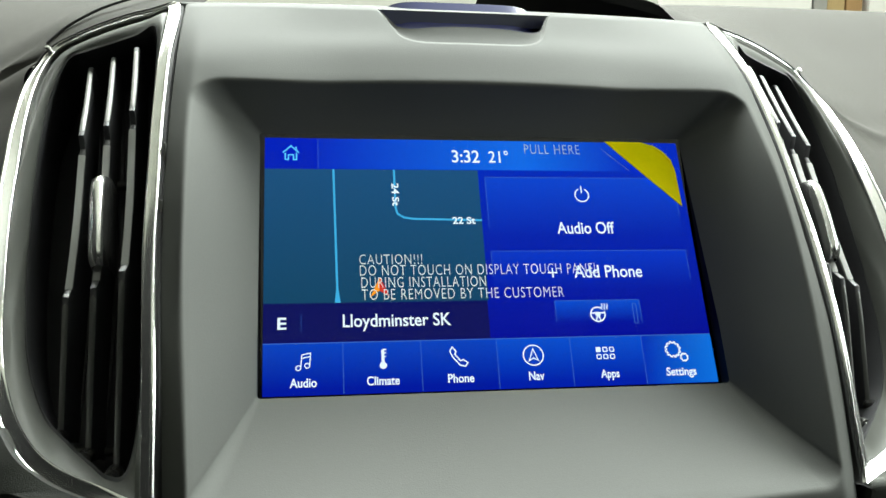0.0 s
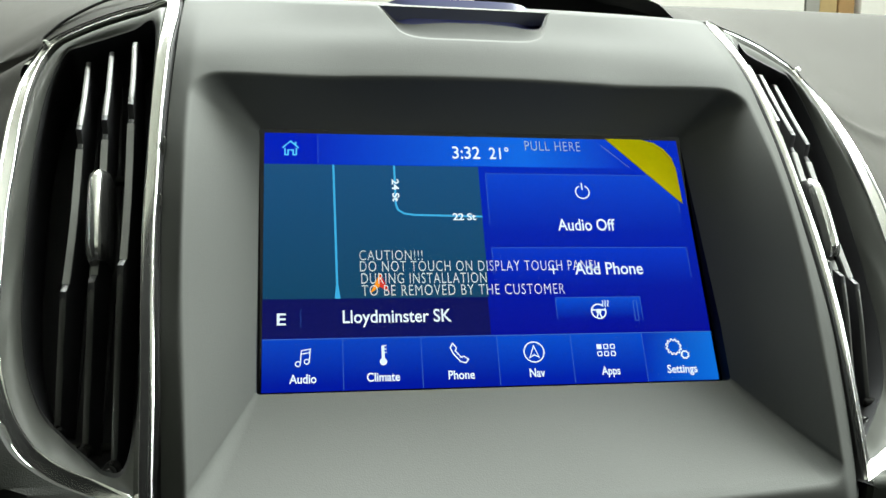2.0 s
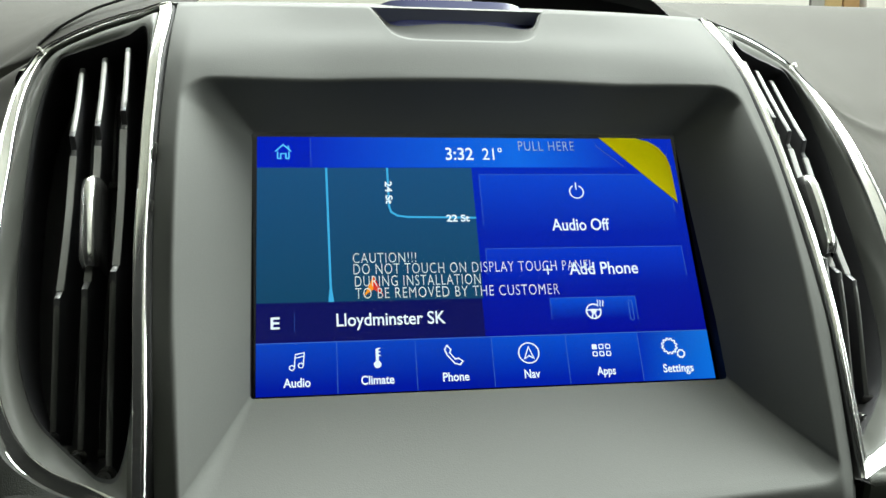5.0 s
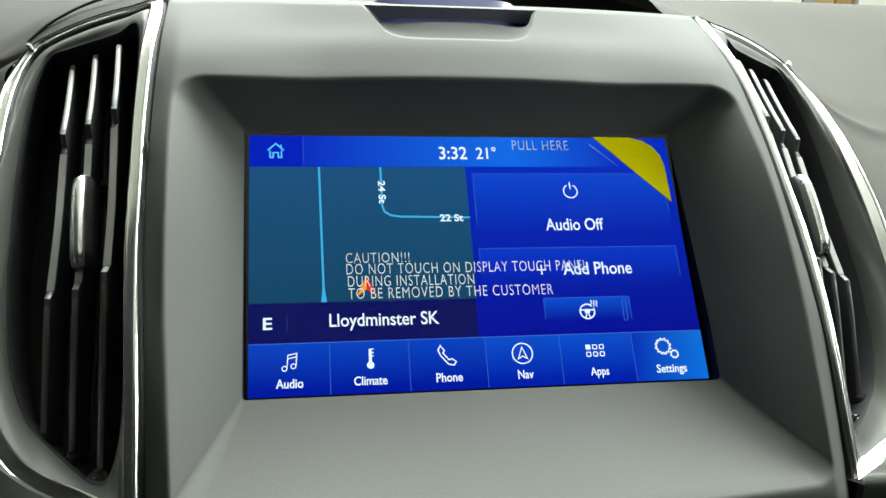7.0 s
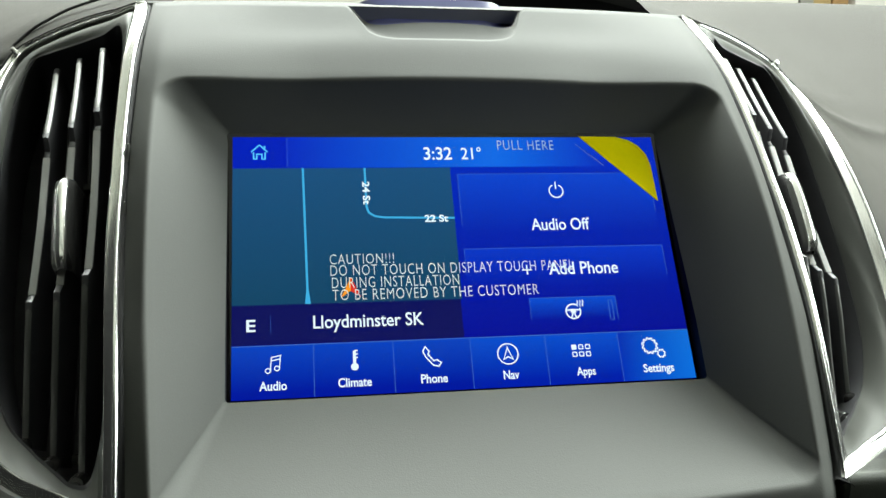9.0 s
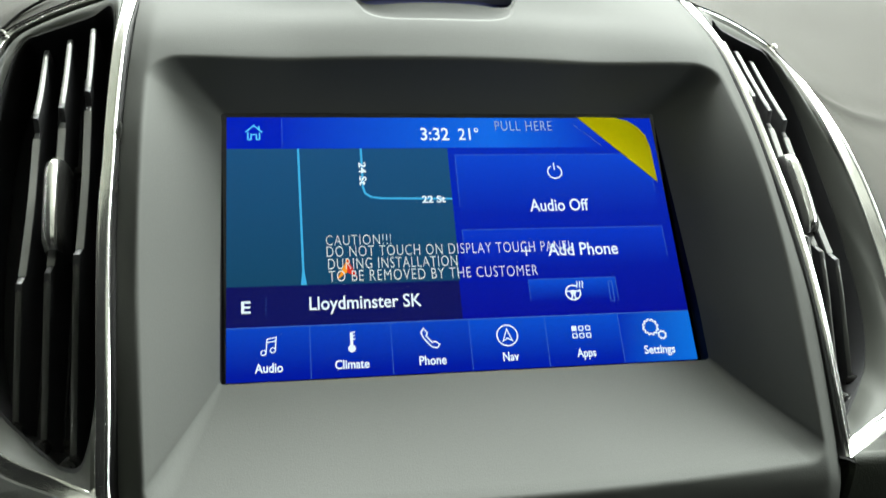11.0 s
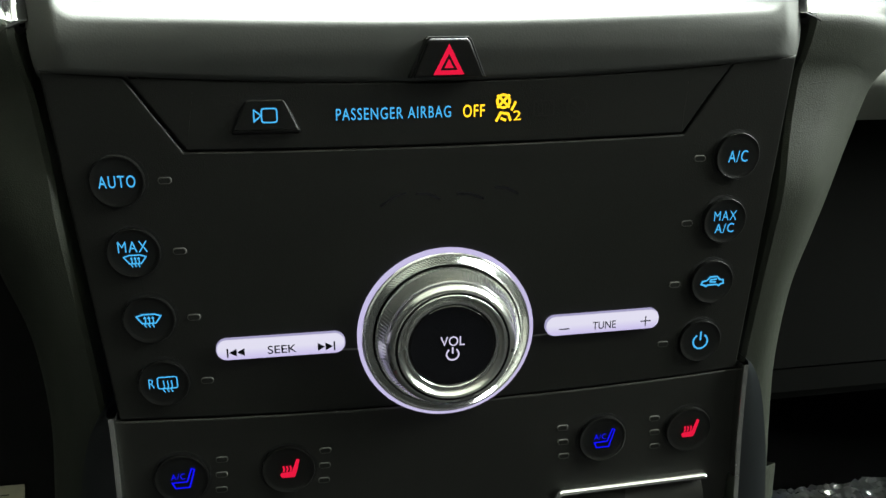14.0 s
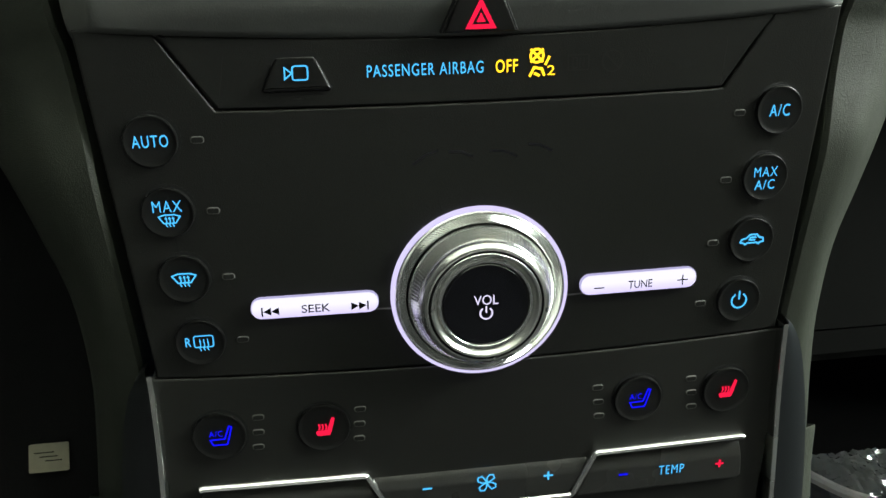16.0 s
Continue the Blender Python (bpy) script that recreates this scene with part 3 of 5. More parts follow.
def build_film():
    t = thing("protective_film", label="clear printed protective film with a yellow pull tab on the display", category="film")
    y = -0.0008
    part("film_sheet", fill([box(-0.0865, -0.0518, 0.0868, 0.0520)], y), FILMCLEAR, t, "clear plastic film", smooth=False)
    tab = [(0.0545, 0.0520), (0.0705, 0.0518), (0.0760, 0.0503), (0.0800, 0.0474), (0.0828, 0.0432), (0.0838, 0.038), (0.0836, 0.0212)]
    bm = slab(tab, 0.0003, 0, 2, 0.003)
    for v in bm.verts:
        v.co.y -= 0.0016 * max(0.0, (0.052 - v.co.z) / 0.030) ** 1.3
    part("pull_tab", bm, TABYELLOW, t, "yellow pull tab").location.y = y - 0.0004
    for s, x0, z0, x1, z1 in (("CAUTION!!!", -51.0, -2.6, -26.6, 1.5), ("DO NOT TOUCH ON DISPLAY TOUCH PANEL", -50.9, -7.2, 44.1, -2.9), ("DURING INSTALLATION", -50.5, -12.1, -2.1, -7.8), ("TO BE REMOVED BY THE CUSTOMER", -50.5, -16.9, 28.8, -12.6), ("PULL HERE", 19.0, 45.8, 43.0, 50.2)):
        part("lettering", words(s, x0 / 1000, z0 / 1000, x1 / 1000, z1 / 1000, y=y - 0.0002, bold=-0.004, space=1.14), FILMINK, t, smooth=False)
    part("fold_line", stroke([([(0.0525, 0.0485), (0.0635, 0.0385)], False)], 0.00012, y - 0.0002), FILMINK, t, "fine fold in the film", smooth=False)
    return t


build_film()

# ---- air vents ----
SLIDERGREY = material("dark_chrome", (0.10, 0.10, 0.097), 0.22, 0.7, 0.05, 800)
FRAME = [(126.6, 20.5, 131), (142, 29, 134), (158, 35, 132.5), (175, 42, 129), (188, 46.5, 122.5), (193, 40, 101), (191.5, 26, 72), (188.5, 15, 47), (186.5, 8, 24), (183, 1, -5), (179.3, -4.2, -34), (175.3, -8.5, -48), (168.8, -14, -62), (160.6, -19, -72.7), (152.5, -21.6, -79.4), (145, -23.9, -83.7), (138.3, -25.9, -86.5), (131.5, -27.9, -89.5), (122.4, -30.7, -93.5), (119.8, -31.6, -94.7), (118.0, -32.1, -95.5), (118.3, -32.4, -93), (118.9, -33.8, -72), (120.0, -34.2, -50), (121.3, -32.6, -30), (122.9, -28.2, -4), (123.7, -23.4, 20), (124.9, -16.3, 50), (125.4, -4.8, 86)]
MOUTH = [(134, 12.5, 113), (144, 22, 115), (156, 29, 115), (168, 34.5, 114), (176, 38, 111.5), (181.5, 38, 92), (182.5, 34, 67), (181.5, 30, 43), (179.5, 25, 20), (177.5, 21.5, -2), (172, 14.5, -32), (163, 8, -54), (152, 1, -66), (143, -4, -74), (136, -8, -79.5), (129.5, -11.5, -79), (126.0, -15.5, -64), (125.8, -17, -45), (126.8, -16, -25), (128.2, -13, -2), (129.7, -8, 22), (131.2, 1, 50), (132.2, 9, 86)]


def build_vent(s):
    t = thing("air_vent", label="tall air vent with chrome frame, grey vanes and a chrome slider", category="air vent", group="dashboard air vents")
    n = 260
    F = spline(FRAME, n, True) / 1000
    M = spline(MOUTH, n, True) / 1000
    tang = np.roll(F, -1, 0) - np.roll(F, 1, 0)
    tang /= np.linalg.norm(tang, axis=1)[:, None]
    inw = M - F
    inw -= (inw * tang).sum(1)[:, None] * tang
    inw[:, 1] *= 0.3
    for _ in range(14):
        inw = (np.roll(inw, 1, 0) + inw + np.roll(inw, -1, 0)) / 3
    inw /= np.linalg.norm(inw, axis=1)[:, None]
    # keep the band's width where it turns the pointed lower corner
    square = inw - (inw * tang).sum(1)[:, None] * tang
    mitre = np.clip(np.linalg.norm(square, axis=1), 0.55, 1)[:, None]
    front = np.cross(tang, inw)
    front *= np.where(front[:, 1:2] > 0, -1, 1)
    front /= np.linalg.norm(front, axis=1)[:, None]
    flip = np.array((s, 1, 1))

    def ring(a, b):
        return [tuple(q) for q in (F + inw * a + front * b) * flip]
    # the strip beside the display falls towards the mouth, the top strip away from it
    inner_side = np.clip((0.134 - F[:, 0]) / 0.010, 0, 1)
    top_side = np.clip((F[:, 2] - 0.095) / 0.02, 0, 1) * (1 - inner_side)
    low_side = np.clip((-0.03 - F[:, 2]) / 0.03, 0, 1) * (1 - inner_side)
    tilt = (0.06 * inner_side - 0.40 * top_side - 0.4 * low_side)[:, None]

    def crown(a, b):
        return [tuple(q) for q in (F + inw / (mitre if a > 0 else 1) * a + front * (b - tilt * (a + 0.0008 * (tilt > 0) - 0.0045 * (tilt < 0)))) * flip]
    part("chrome_frame", loft([crown(-0.0005, -0.004), crown(-0.0005, -0.0010), crown(-0.0003, -0.0003), crown(0.0001, -0.0001), crown(0.0006, -0.0002), crown(0.0010, -0.0007), crown(0.0024, -0.0004), crown(0.0036, -0.0001), crown(0.0040, 0.0001), crown(0.0044, 0.0003), crown(0.0049, 0.0003), crown(0.0053, -0.0003), crown(0.0055, -0.0014), crown(0.0055, -0.007)]), CHROME, t, "polished chrome frame", angle=60)
    part("frame_gasket", loft([ring(-0.0004, -0.0014), ring(-0.0009, -0.0017), ring(-0.0013, -0.0022), ring(-0.0014, -0.004)]), GAPBLACK, t, "black gasket round the frame")
    bead = turned([(0.0001, -0.0020), (0.0011, -0.0016), (0.0016, -0.0005), (0.0016, 0.0005), (0.0011, 0.0016), (0.0001, 0.0020)], 16, True)
    i = int(np.argmin(np.linalg.norm(F - np.array((0.187, 0.046, 0.1225)), axis=1)))
    bmesh.ops.translate(bead, vec=tuple((F[i] + inw[i] * 0.0012) * flip), verts=bead.verts)
    part("corner_bead", bead, CHROME, t)
    lip = F + inw / mitre * 0.0053 - front * 0.0030
    rows = []
    for k in range(7):
        u = k / 6
        rows.append([tuple(q) for q in ((lip * (1 - u) + M * u) + np.array((0, -0.0035, 0)) * math.sin(math.pi * u) * 0.8) * flip])
    part("liner", loft(rows), LINER, t, "grey plastic liner")
    deep = M * np.array((1, 1, 1)) + np.array((0.004, 0.045, 0))
    c = M.mean(0)
    inner2 = [(c + (q - c) * 0.985) * flip for q in M]
    part("cavity", loft([[tuple(q * flip) for q in M], [tuple(q) for q in inner2], [tuple(q * flip) for q in deep]], True, True), VENTBLACK, t, "black inside")
    # upright vanes: a proud upper and lower length and a flat set-back middle for the slider
    up_y = table([(0.055, 0.0062), (0.062, 0.0090), (0.076, 0.0152), (0.091, 0.0219), (0.107, 0.0290)])
    mid_y = table([(-0.010, -0.0030), (0.0, -0.0008), (0.02, 0.0035), (0.04, 0.0080), (0.055, 0.0112)])
    low_y = table([(-0.082, 0.0110), (-0.0694, 0.0074), (-0.055, 0.0035), (-0.0406, -0.0005), (-0.026, -0.0044), (-0.0106, -0.0070)])
    mid_x = table([(-0.085, 0.1466), (-0.055, 0.1462), (-0.026, 0.1458), (-0.0106, 0.1460), (0.02, 0.1472), (0.0535, 0.1496), (0.076, 0.1511), (0.107, 0.1542)])
    for dx, dy, dz, zt, zb in ((-0.0112, -0.0085, 0.0030, 0.1060, -0.0770), (0.0, 0.0, 0.0, 0.1065, -0.0700), (0.0110, 0.0070, -0.0010, 0.1050, -0.0625)):
        x_at = lambda z: mid_x(z) + dx
        low = [(low_y(z) + dy, z) for z in np.linspace(zb, -0.0125 + dz, 16)]
        flat = [(mid_y(z) + dy, z) for z in np.linspace(-0.0085 + dz, 0.0535 + dz, 12)]
        up = [(up_y(z) + dy, z) for z in np.linspace(0.0615 + dz, zt, 14)]
        prof = low + flat + [(up[0][0] + 0.0035, up[0][1] - 0.0045)] + up
        prof += [(up[-1][0] + 0.0012, zt + 0.0012), (up[-1][0] + 0.018, zt - 0.002), (mid_y(0.02) + dy + 0.034, 0.02), (low[0][0] + 0.020, zb + 0.002)]
        bm = bmesh.new()
        w = 0.0012
        lines = [[bm.verts.new(((x_at(z) + a * w) * s, y + b, z)) for y, z in prof] for a, b in ((-1, 0.0012), (-0.85, 0.0003), (-0.4, 0.0), (0.4, 0.0), (0.85, 0.0003), (1, 0.0012))]
        m = len(prof)
        for a, b in zip(lines, lines[1:]):
            for i in range(m):
                j = (i + 1) % m
                bm.faces.new((a[i], a[j], b[j], b[i]))
        bm.faces.new(lines[0])
        bm.faces.new(lines[-1][::-1])
        vane = part("vane", bm, VENTBLACK, t)
        for seg, ww, round_off in ((low, 0.00115, 0.0008), (flat, 0.0014, 0.0001), (up, 0.00115, 0.0007)):
            rows = [[((x_at(z) + a * ww) * s, y - 0.0003 + round_off * a * a + (0.0009 if abs(a) == 1 else 0) + (0.0009 if k in (0, len(seg) - 1) and round_off > 0.0002 else 0), z) for k, (y, z) in enumerate(seg)] for a in (-1, -0.9, -0.6, -0.2, 0.2, 0.6, 0.9, 1)]
            # the low length faces down; its shade is put into the darker grey
            part("vane_edge", loft(rows, False), VANESHADED if seg is low else VANEGREY, vane, "grey front edge, darkened for its downward shade" if seg is low else "grey front edge")
        piv = turned([(0.0001, -0.0034), (0.0012, -0.0032), (0.0015, -0.0024), (0.0024, -0.0022), (0.0028, -0.0012), (0.0028, 0.004)], 20, True)
        bmesh.ops.transform(piv, matrix=pose((x_at(zb) + 0.0002) * s, low[0][0] - 0.0040, zb - 0.0005, 20), verts=piv.verts)
        part("pivot_cap", piv, SLIDERGREY, t)
    # slider on the middle vane: a bright chrome bar with dark rounded flanks
    zs = np.linspace(-0.0035, 0.0362, 26)
    prof = [(-0.0040, 0.014), (-0.0040, 0.0042), (-0.0038, 0.0026), (-0.0032, 0.0013), (-0.0022, 0.0004), (-0.0019, 0.0), (-0.0012, -0.0008), (0.0, -0.0012), (0.0012, -0.0008), (0.0019, 0.0), (0.0022, 0.0004), (0.0032, 0.0013), (0.0038, 0.0026), (0.0040, 0.0042), (0.0040, 0.014)]

    def tab(sel, name, mat, label=""):
        loops = []
        for z in zs:
            u = (z - zs[0]) / (zs[-1] - zs[0])
            e = abs(2 * u - 1)
            k = 1 - e ** 14
            y0 = -0.0074 + 0.0077 * (z + 0.0023) / 0.0383 - 0.0012 * (1 - e * e) + 0.0030 * e ** 9
            cx = 0.1452 + 0.0035 * (z + 0.0023) / 0.0383
            loops.append([((cx + a * (0.82 + 0.18 * k)) * s, y0 + b, z) for a, b in sel])
        part(name, loft(loops, False), mat, t, label)
    tab(prof[:6], "slider_side", SLIDERGREY)
    tab(prof[5:10], "slider_face", CHROME, "chrome slider face")
    tab(prof[9:], "slider_side", SLIDERGREY)
    # webs of the air duct behind the vanes
    for x0, x1, z0, z1, y0 in ((0.1385, 0.1415, -0.062, -0.034, 0.030), (0.130, 0.156, -0.066, -0.063, 0.028), (0.128, 0.150, 0.046, 0.049, 0.034)):
        web = slab([(x0, z0), (x1, z0), (x1, z1), (x0, z1)], 0.004, 0.0006, 2)
        bmesh.ops.transform(web, matrix=pose(0, y0, 0), verts=web.verts)
        for v in web.verts:
            v.co.x *= s
        part("duct_web", web, LINER, t)
    return t


build_vent(1)
build_vent(-1)

# ---- control panel under the display ----
PANEL = pose(0, -0.0303, -0.11, 27.9, 0, 0)
BOW = 0.13


def bowed(bm, lift=0.0):
    for v in bm.verts:
        v.co.y += BOW * v.co.x * v.co.x - lift
    return bm


def seat(x, w, lift=0.0):
    """A pose on the bowed panel."""
    return pose(x, BOW * x * x - lift, w, 0, 0, math.degrees(math.atan(2 * BOW * x)))


def curve(f, x0, x1, n):
    return [(x, f(x)) for x in np.linspace(x0, x1, n)]


def build_panel():
    t = thing("control_panel", PANEL, label="charcoal climate and audio control panel with lit buttons", category="control panel")
    joint = lambda x: -0.0046 + 0.42 * x * x
    low = lambda x: -0.1092 + 0.25 * x * x
    sub = lambda x: -0.0235 + 0.14 * x * x
    g = 0.00020
    plate = part("airbag_plate", bowed(slab(curve(joint, -0.0902, 0.0902, 40) + [(0.0755 + 0, sub(0.0755) + g)] + curve(lambda x: sub(x) + g, 0.0752, -0.0752, 40) + [(-0.0755, sub(0.0755) + g)], 0.004, 0.0007, 4, 0.01)), DARKPLASTIC, t)
    edge = lambda w: 0.1124 + 0.087 * w
    poly = [(-edge(0), joint(0.1124))] + [(-0.0909, joint(0.0909))] + [(-0.0762, sub(0.076) - g)] + curve(lambda x: sub(x) - g, -0.0756, 0.0756, 40) + [(0.0762, sub(0.076) - g), (0.0909, joint(0.0909)), (edge(0), joint(0.1124))] + [(edge(-0.1055), low(0.103) + g)] + curve(lambda x: low(x) + g, 0.1025, -0.1025, 40) + [(-edge(-0.1055), low(0.103) + g)]
    part("main_plate", bowed(slab(poly, 0.004, 0.0008, 4, 0.01)), DARKPLASTIC, t)
    poly = curve(lambda x: low(x) - g, -0.1075, 0.1075, 40) + [(0.100, -0.24), (-0.100, -0.24)]
    part("lower_plate", bowed(slab(poly, 0.004, 0.0009, 4, 0.01)), LOWERPLASTIC, t)
    part("backing", bowed(slab([(-0.1095, 0.004), (0.1095, 0.004), (0.1005, -0.105), (0.099, -0.24), (-0.099, -0.24), (-0.1005, -0.105)], 0.004, 0, 2, 0.01), -0.0025), GAPBLACK, t)
    return t, plate


panel, pl = build_panel()


def on_panel(name, bm, mat, x, w, lift, parent=None, label=""):
    ob = part(name, bm, mat, parent or panel, label)
    if parent is None:
        ob.matrix_basis = seat(x, w, lift)
    return ob


def round_button(x, w, r=0.0076):
    on_panel("button_gap", turned([(r + 0.0009, 0.0), (r + 0.0009, -0.00012), (r - 0.001, -0.00012)], 48, False), GAPBLACK, x, w, 0)
    return on_panel("push_button", turned([(r, 0.001), (r, -0.0011), (r - 0.00012, -0.0014), (r - 0.0003, -0.0015), (r - 0.0005, -0.00145), (r - 0.0010, -0.00120), (r - 0.0017, -0.00110), (r - 0.0030, -0.00105), (0.0001, -0.0009)], 48, True), BUTTONBLACK, x, w, 0)


def led(x, w):
    bar = on_panel("indicator_lamp", slab(rounded(0.0040, 0.0022, 0.0010, 4), 0.0010, 0.0003, 2), LEDMAT, x, w, 0.0003)
    part("lens", slab(rounded(0.0033, 0.0015, 0.0006, 3), 0.0002, 0), DARKPLASTIC, bar).location.y = -0.00005
    return bar


LEDMAT = material("unlit_lamp_lens", (0.1404, 0.1404, 0.1318), 0.2)
SUFF = -0.00135


def lit(parent, bm, mat=None, name="lettering"):
    return part(name, bm, mat or BLUEGLOW, parent, "", smooth=False)


def windscreen(cx, cz, k, y):
    s = stroke([([(cx - 4 * k, cz + 1.4 * k), (cx - 2 * k, cz + 2.1 * k), (cx + 2 * k, cz + 2.1 * k), (cx + 4 * k, cz + 1.4 * k), (cx + 2.2 * k, cz - 1.2 * k), (cx - 2.2 * k, cz - 1.2 * k)], True)], 0.55 * k, y)
    for q in (-1.3, 0, 1.3):
        stroke([([(cx + (q + 0.25) * k, cz - 2.6 * k), (cx + (q - 0.2) * k, cz - 1.7 * k), (cx + (q + 0.2) * k, cz - 0.6 * k), (cx + q * k, cz + 1.3 * k)], False)], 0.45 * k, y, s)
        fill([[(cx + (q - 0.6) * k, cz + 0.5 * k), (cx + (q + 0.6) * k, cz + 0.5 * k), (cx + q * k, cz + 1.5 * k)]], y, s)
    return s


for i, w in enumerate((-0.0305, -0.0519, -0.0730, -0.0943)):
    bl = round_button(-0.0951 + 0.00222 * i, w)
    br = round_button(0.0948 - 0.00235 * i, w)
    if i < 3:
        for x in (-0.0951 + 0.00222 * (i + 0.5), 0.0948 - 0.00235 * (i + 0.5)):
            on_panel("button_seam", stroke([([(0, -0.0030), (0, 0.0030)], False)], 0.0003, -0.0001), GAPBLACK, x, w - 0.0106, 0)
    led(-0.0822 + 0.0022 * i, w - 0.0004)
    led(0.0822 - 0.0025 * i, w - 0.0004)
    if i == 0:
        lit(bl, words("AUTO", -0.0051, -0.0018, 0.0051, 0.0018, SUFF, 0.006, space=1.16))
        lit(br, words("A/C", -0.0034, -0.0019, 0.0034, 0.0019, SUFF, 0.006, space=1.16))
    elif i == 1:
        lit(bl, words("MAX", -0.0042, 0.0003, 0.0042, 0.0037, SUFF, 0.0, space=1.16))
        lit(bl, windscreen(0.0003, -0.0022, 0.00078, SUFF), name="demist_icon")
        lit(br, words("MAX", -0.0040, 0.0002, 0.0040, 0.0034, SUFF, 0.0, space=1.16))
        lit(br, words("A/C", -0.0034, -0.0040, 0.0034, -0.0008, SUFF, 0.006, space=1.16))
    elif i == 2:
        lit(bl, windscreen(0, 0, 0.00088, SUFF), name="demist_icon")
        car = [(-4, -0.6), (-3.6, 0.4), (-2, 0.7), (-0.8, 1.9), (1.6, 1.9), (2.6, 0.8), (3.8, 0.6), (4, -0.6), (2.9, -0.8), (2.4, -1.4), (1.7, -0.9), (-1.6, -0.9), (-2.2, -1.4), (-2.9, -0.9)]
        s = stroke([([(0.0010 * a, 0.0010 * b) for a, b in car], True)], 0.0006, SUFF)
        stroke([([(0.0016, 0.0010), (-0.0006, 0.0009), (-0.0008, 0.0002), (0.0012, 0.0)], False)], 0.0006, SUFF, s)
        lit(br, s, name="recirculation_icon")
    else:
        lit(bl, words("R", -0.0045, -0.0012, -0.0027, 0.0019, SUFF, 0.006, space=1.16))
        s = stroke([(rounded(0.0058, 0.0038, 0.0006, 3, 0.0011, 0.0004), True)], 0.0004, SUFF)
        for q in (-1.3, 0, 1.3):
            stroke([([(0.0011 + (q + 0.25) * 0.0009, -0.0028), (0.0011 + (q - 0.2) * 0.0009, -0.0019), (0.0011 + (q + 0.2) * 0.0009, -0.0008), (0.0011 + q * 0.0009, 0.0012)], False)], 0.00035, SUFF, s)
        lit(bl, s, name="demist_icon")
        lit(br, stroke([(arc(0, 0, 0.0026, 120, 420, 24), False), ([(0, 0.0004), (0, 0.0036)], False)], 0.00062, SUFF), name="power_icon")

SEATHEAT = [(-2.6, -1.6), (-2.0, -2.6), (1.8, -2.6), (2.4, -1.2), (3.6, 3.4), (2.6, 3.8), (1.0, -0.6), (-2.2, -0.8)]
for x, cold in ((-0.0863, True), (-0.0527, False), (0.0545, True), (0.0866, False)):
    b = round_button(x, -0.1282, 0.0085)
    if cold:
        s = stroke([([(-2.8, -1.0), (-2.0, -2.9), (2.2, -2.9), (3.2, 0.2), (4.0, 3.2), (3.2, 3.5), (1.6, -0.9)], True)], 0.5, 0)
        bmesh.ops.scale(s, vec=(0.00105, 1, 0.00105), verts=s.verts)
        bmesh.ops.translate(s, vec=(0, SUFF, 0), verts=s.verts)
        lit(b, s, DEEPBLUE, "seat_icon")
        lit(b, words("A/C", -0.0032, 0.0, 0.0012, 0.0022, SUFF, 0.006, space=1.16), DEEPBLUE)
    else:
        lit(b, fill([[(0.00105 * p, 0.00105 * q) for p, q in SEATHEAT]], SUFF), REDGLOW, "seat_icon")
        lit(b, stroke([([(0.001 * q, -0.0006), (0.001 * (q + 0.3), 0.0005), (0.001 * q, 0.0016)], False) for q in (-1.6, -0.5, 0.6)], 0.0006, SUFF), REDGLOW, "heat_icon")
    lx = x + (0.0128 if x < 0 else -0.0128) if abs(x) > 0.08 else x + (0.0122 if x < 0 else -0.0143)
    for k in range(3):
        led(lx - 0.00045 * k * (1 if x < 0 else -1), -0.1229 - 0.0055 * k)

# hazard and camera buttons
trap = [(-0.0103, 0), (0.0103, 0), (0.0062, 0.0102), (0.0052, 0.0110), (-0.0052, 0.0110), (-0.0062, 0.0102)]
hz = part("hazard_button", slab(trap, 0.008, 0.0008, 3), BUTTONBLACK, panel)
hz.matrix_basis = PANEL.inverted() @ pose(-0.0004, -0.0325, -0.1142, 32.8) @ pose(0, -0.0012, -0.0002)
part("button_gap", slab([(a * 1.10, b * 1.07 - 0.0003) for a, b in trap], 0.006, 0.0005, 2), GAPBLACK, hz, "dark gap round the button").location.y = 0.0013
lit(hz, fill([[(-0.0045, 0.0009), (0.0045, 0.0009), (0, 0.0097)]], -0.0001), REDGLOW, "warning_triangle")
lit(hz, fill([[(-0.0025, 0.0022), (0.0025, 0.0022), (0, 0.0068)]], -0.00015), BUTTONBLACK, "triangle_gap")
lit(hz, fill([[(-0.0014, 0.0028), (0.0014, 0.0028), (0, 0.0055)]], -0.0002), REDGLOW, "inner_triangle")
camtrap = [(-0.0098, -0.0046), (-0.0092, -0.0052), (0.0092, -0.0052), (0.0098, -0.0046), (0.0058, 0.0042), (0.0050, 0.0048), (-0.0050, 0.0048), (-0.0058, 0.0042)]
on_panel("button_gap", fill([[(a * 1.06, b * 1.10) for a, b in camtrap]], -0.0001), GAPBLACK, -0.0527, -0.0127, 0)
cb = on_panel("camera_button", slab(camtrap, 0.004, 0.0011, 4), BUTTONBLACK, -0.0527, -0.0127, 0.0014)
cb.matrix_basis = seat(-0.0527, -0.0127, 0.0012) @ pose(0, 0, 0, -13)
lit(cb, stroke([(rounded(0.0043, 0.0039, 0.0007, 3, 0.0011, -0.0002), True), ([(-0.0012, -0.0002), (-0.0032, 0.0014), (-0.0032, -0.0018)], True)], 0.00045, -0.0001), name="camera_icon")
lit(pl, words("PASSENGER AIRBAG", -0.0327, -0.0151, 0.0012, -0.0116, -0.0002, 0.006, space=1.16))
lit(pl, words("OFF", 0.0048, -0.0153, 0.0114, -0.0115, -0.0002, 0.014, space=1.14), AMBER)
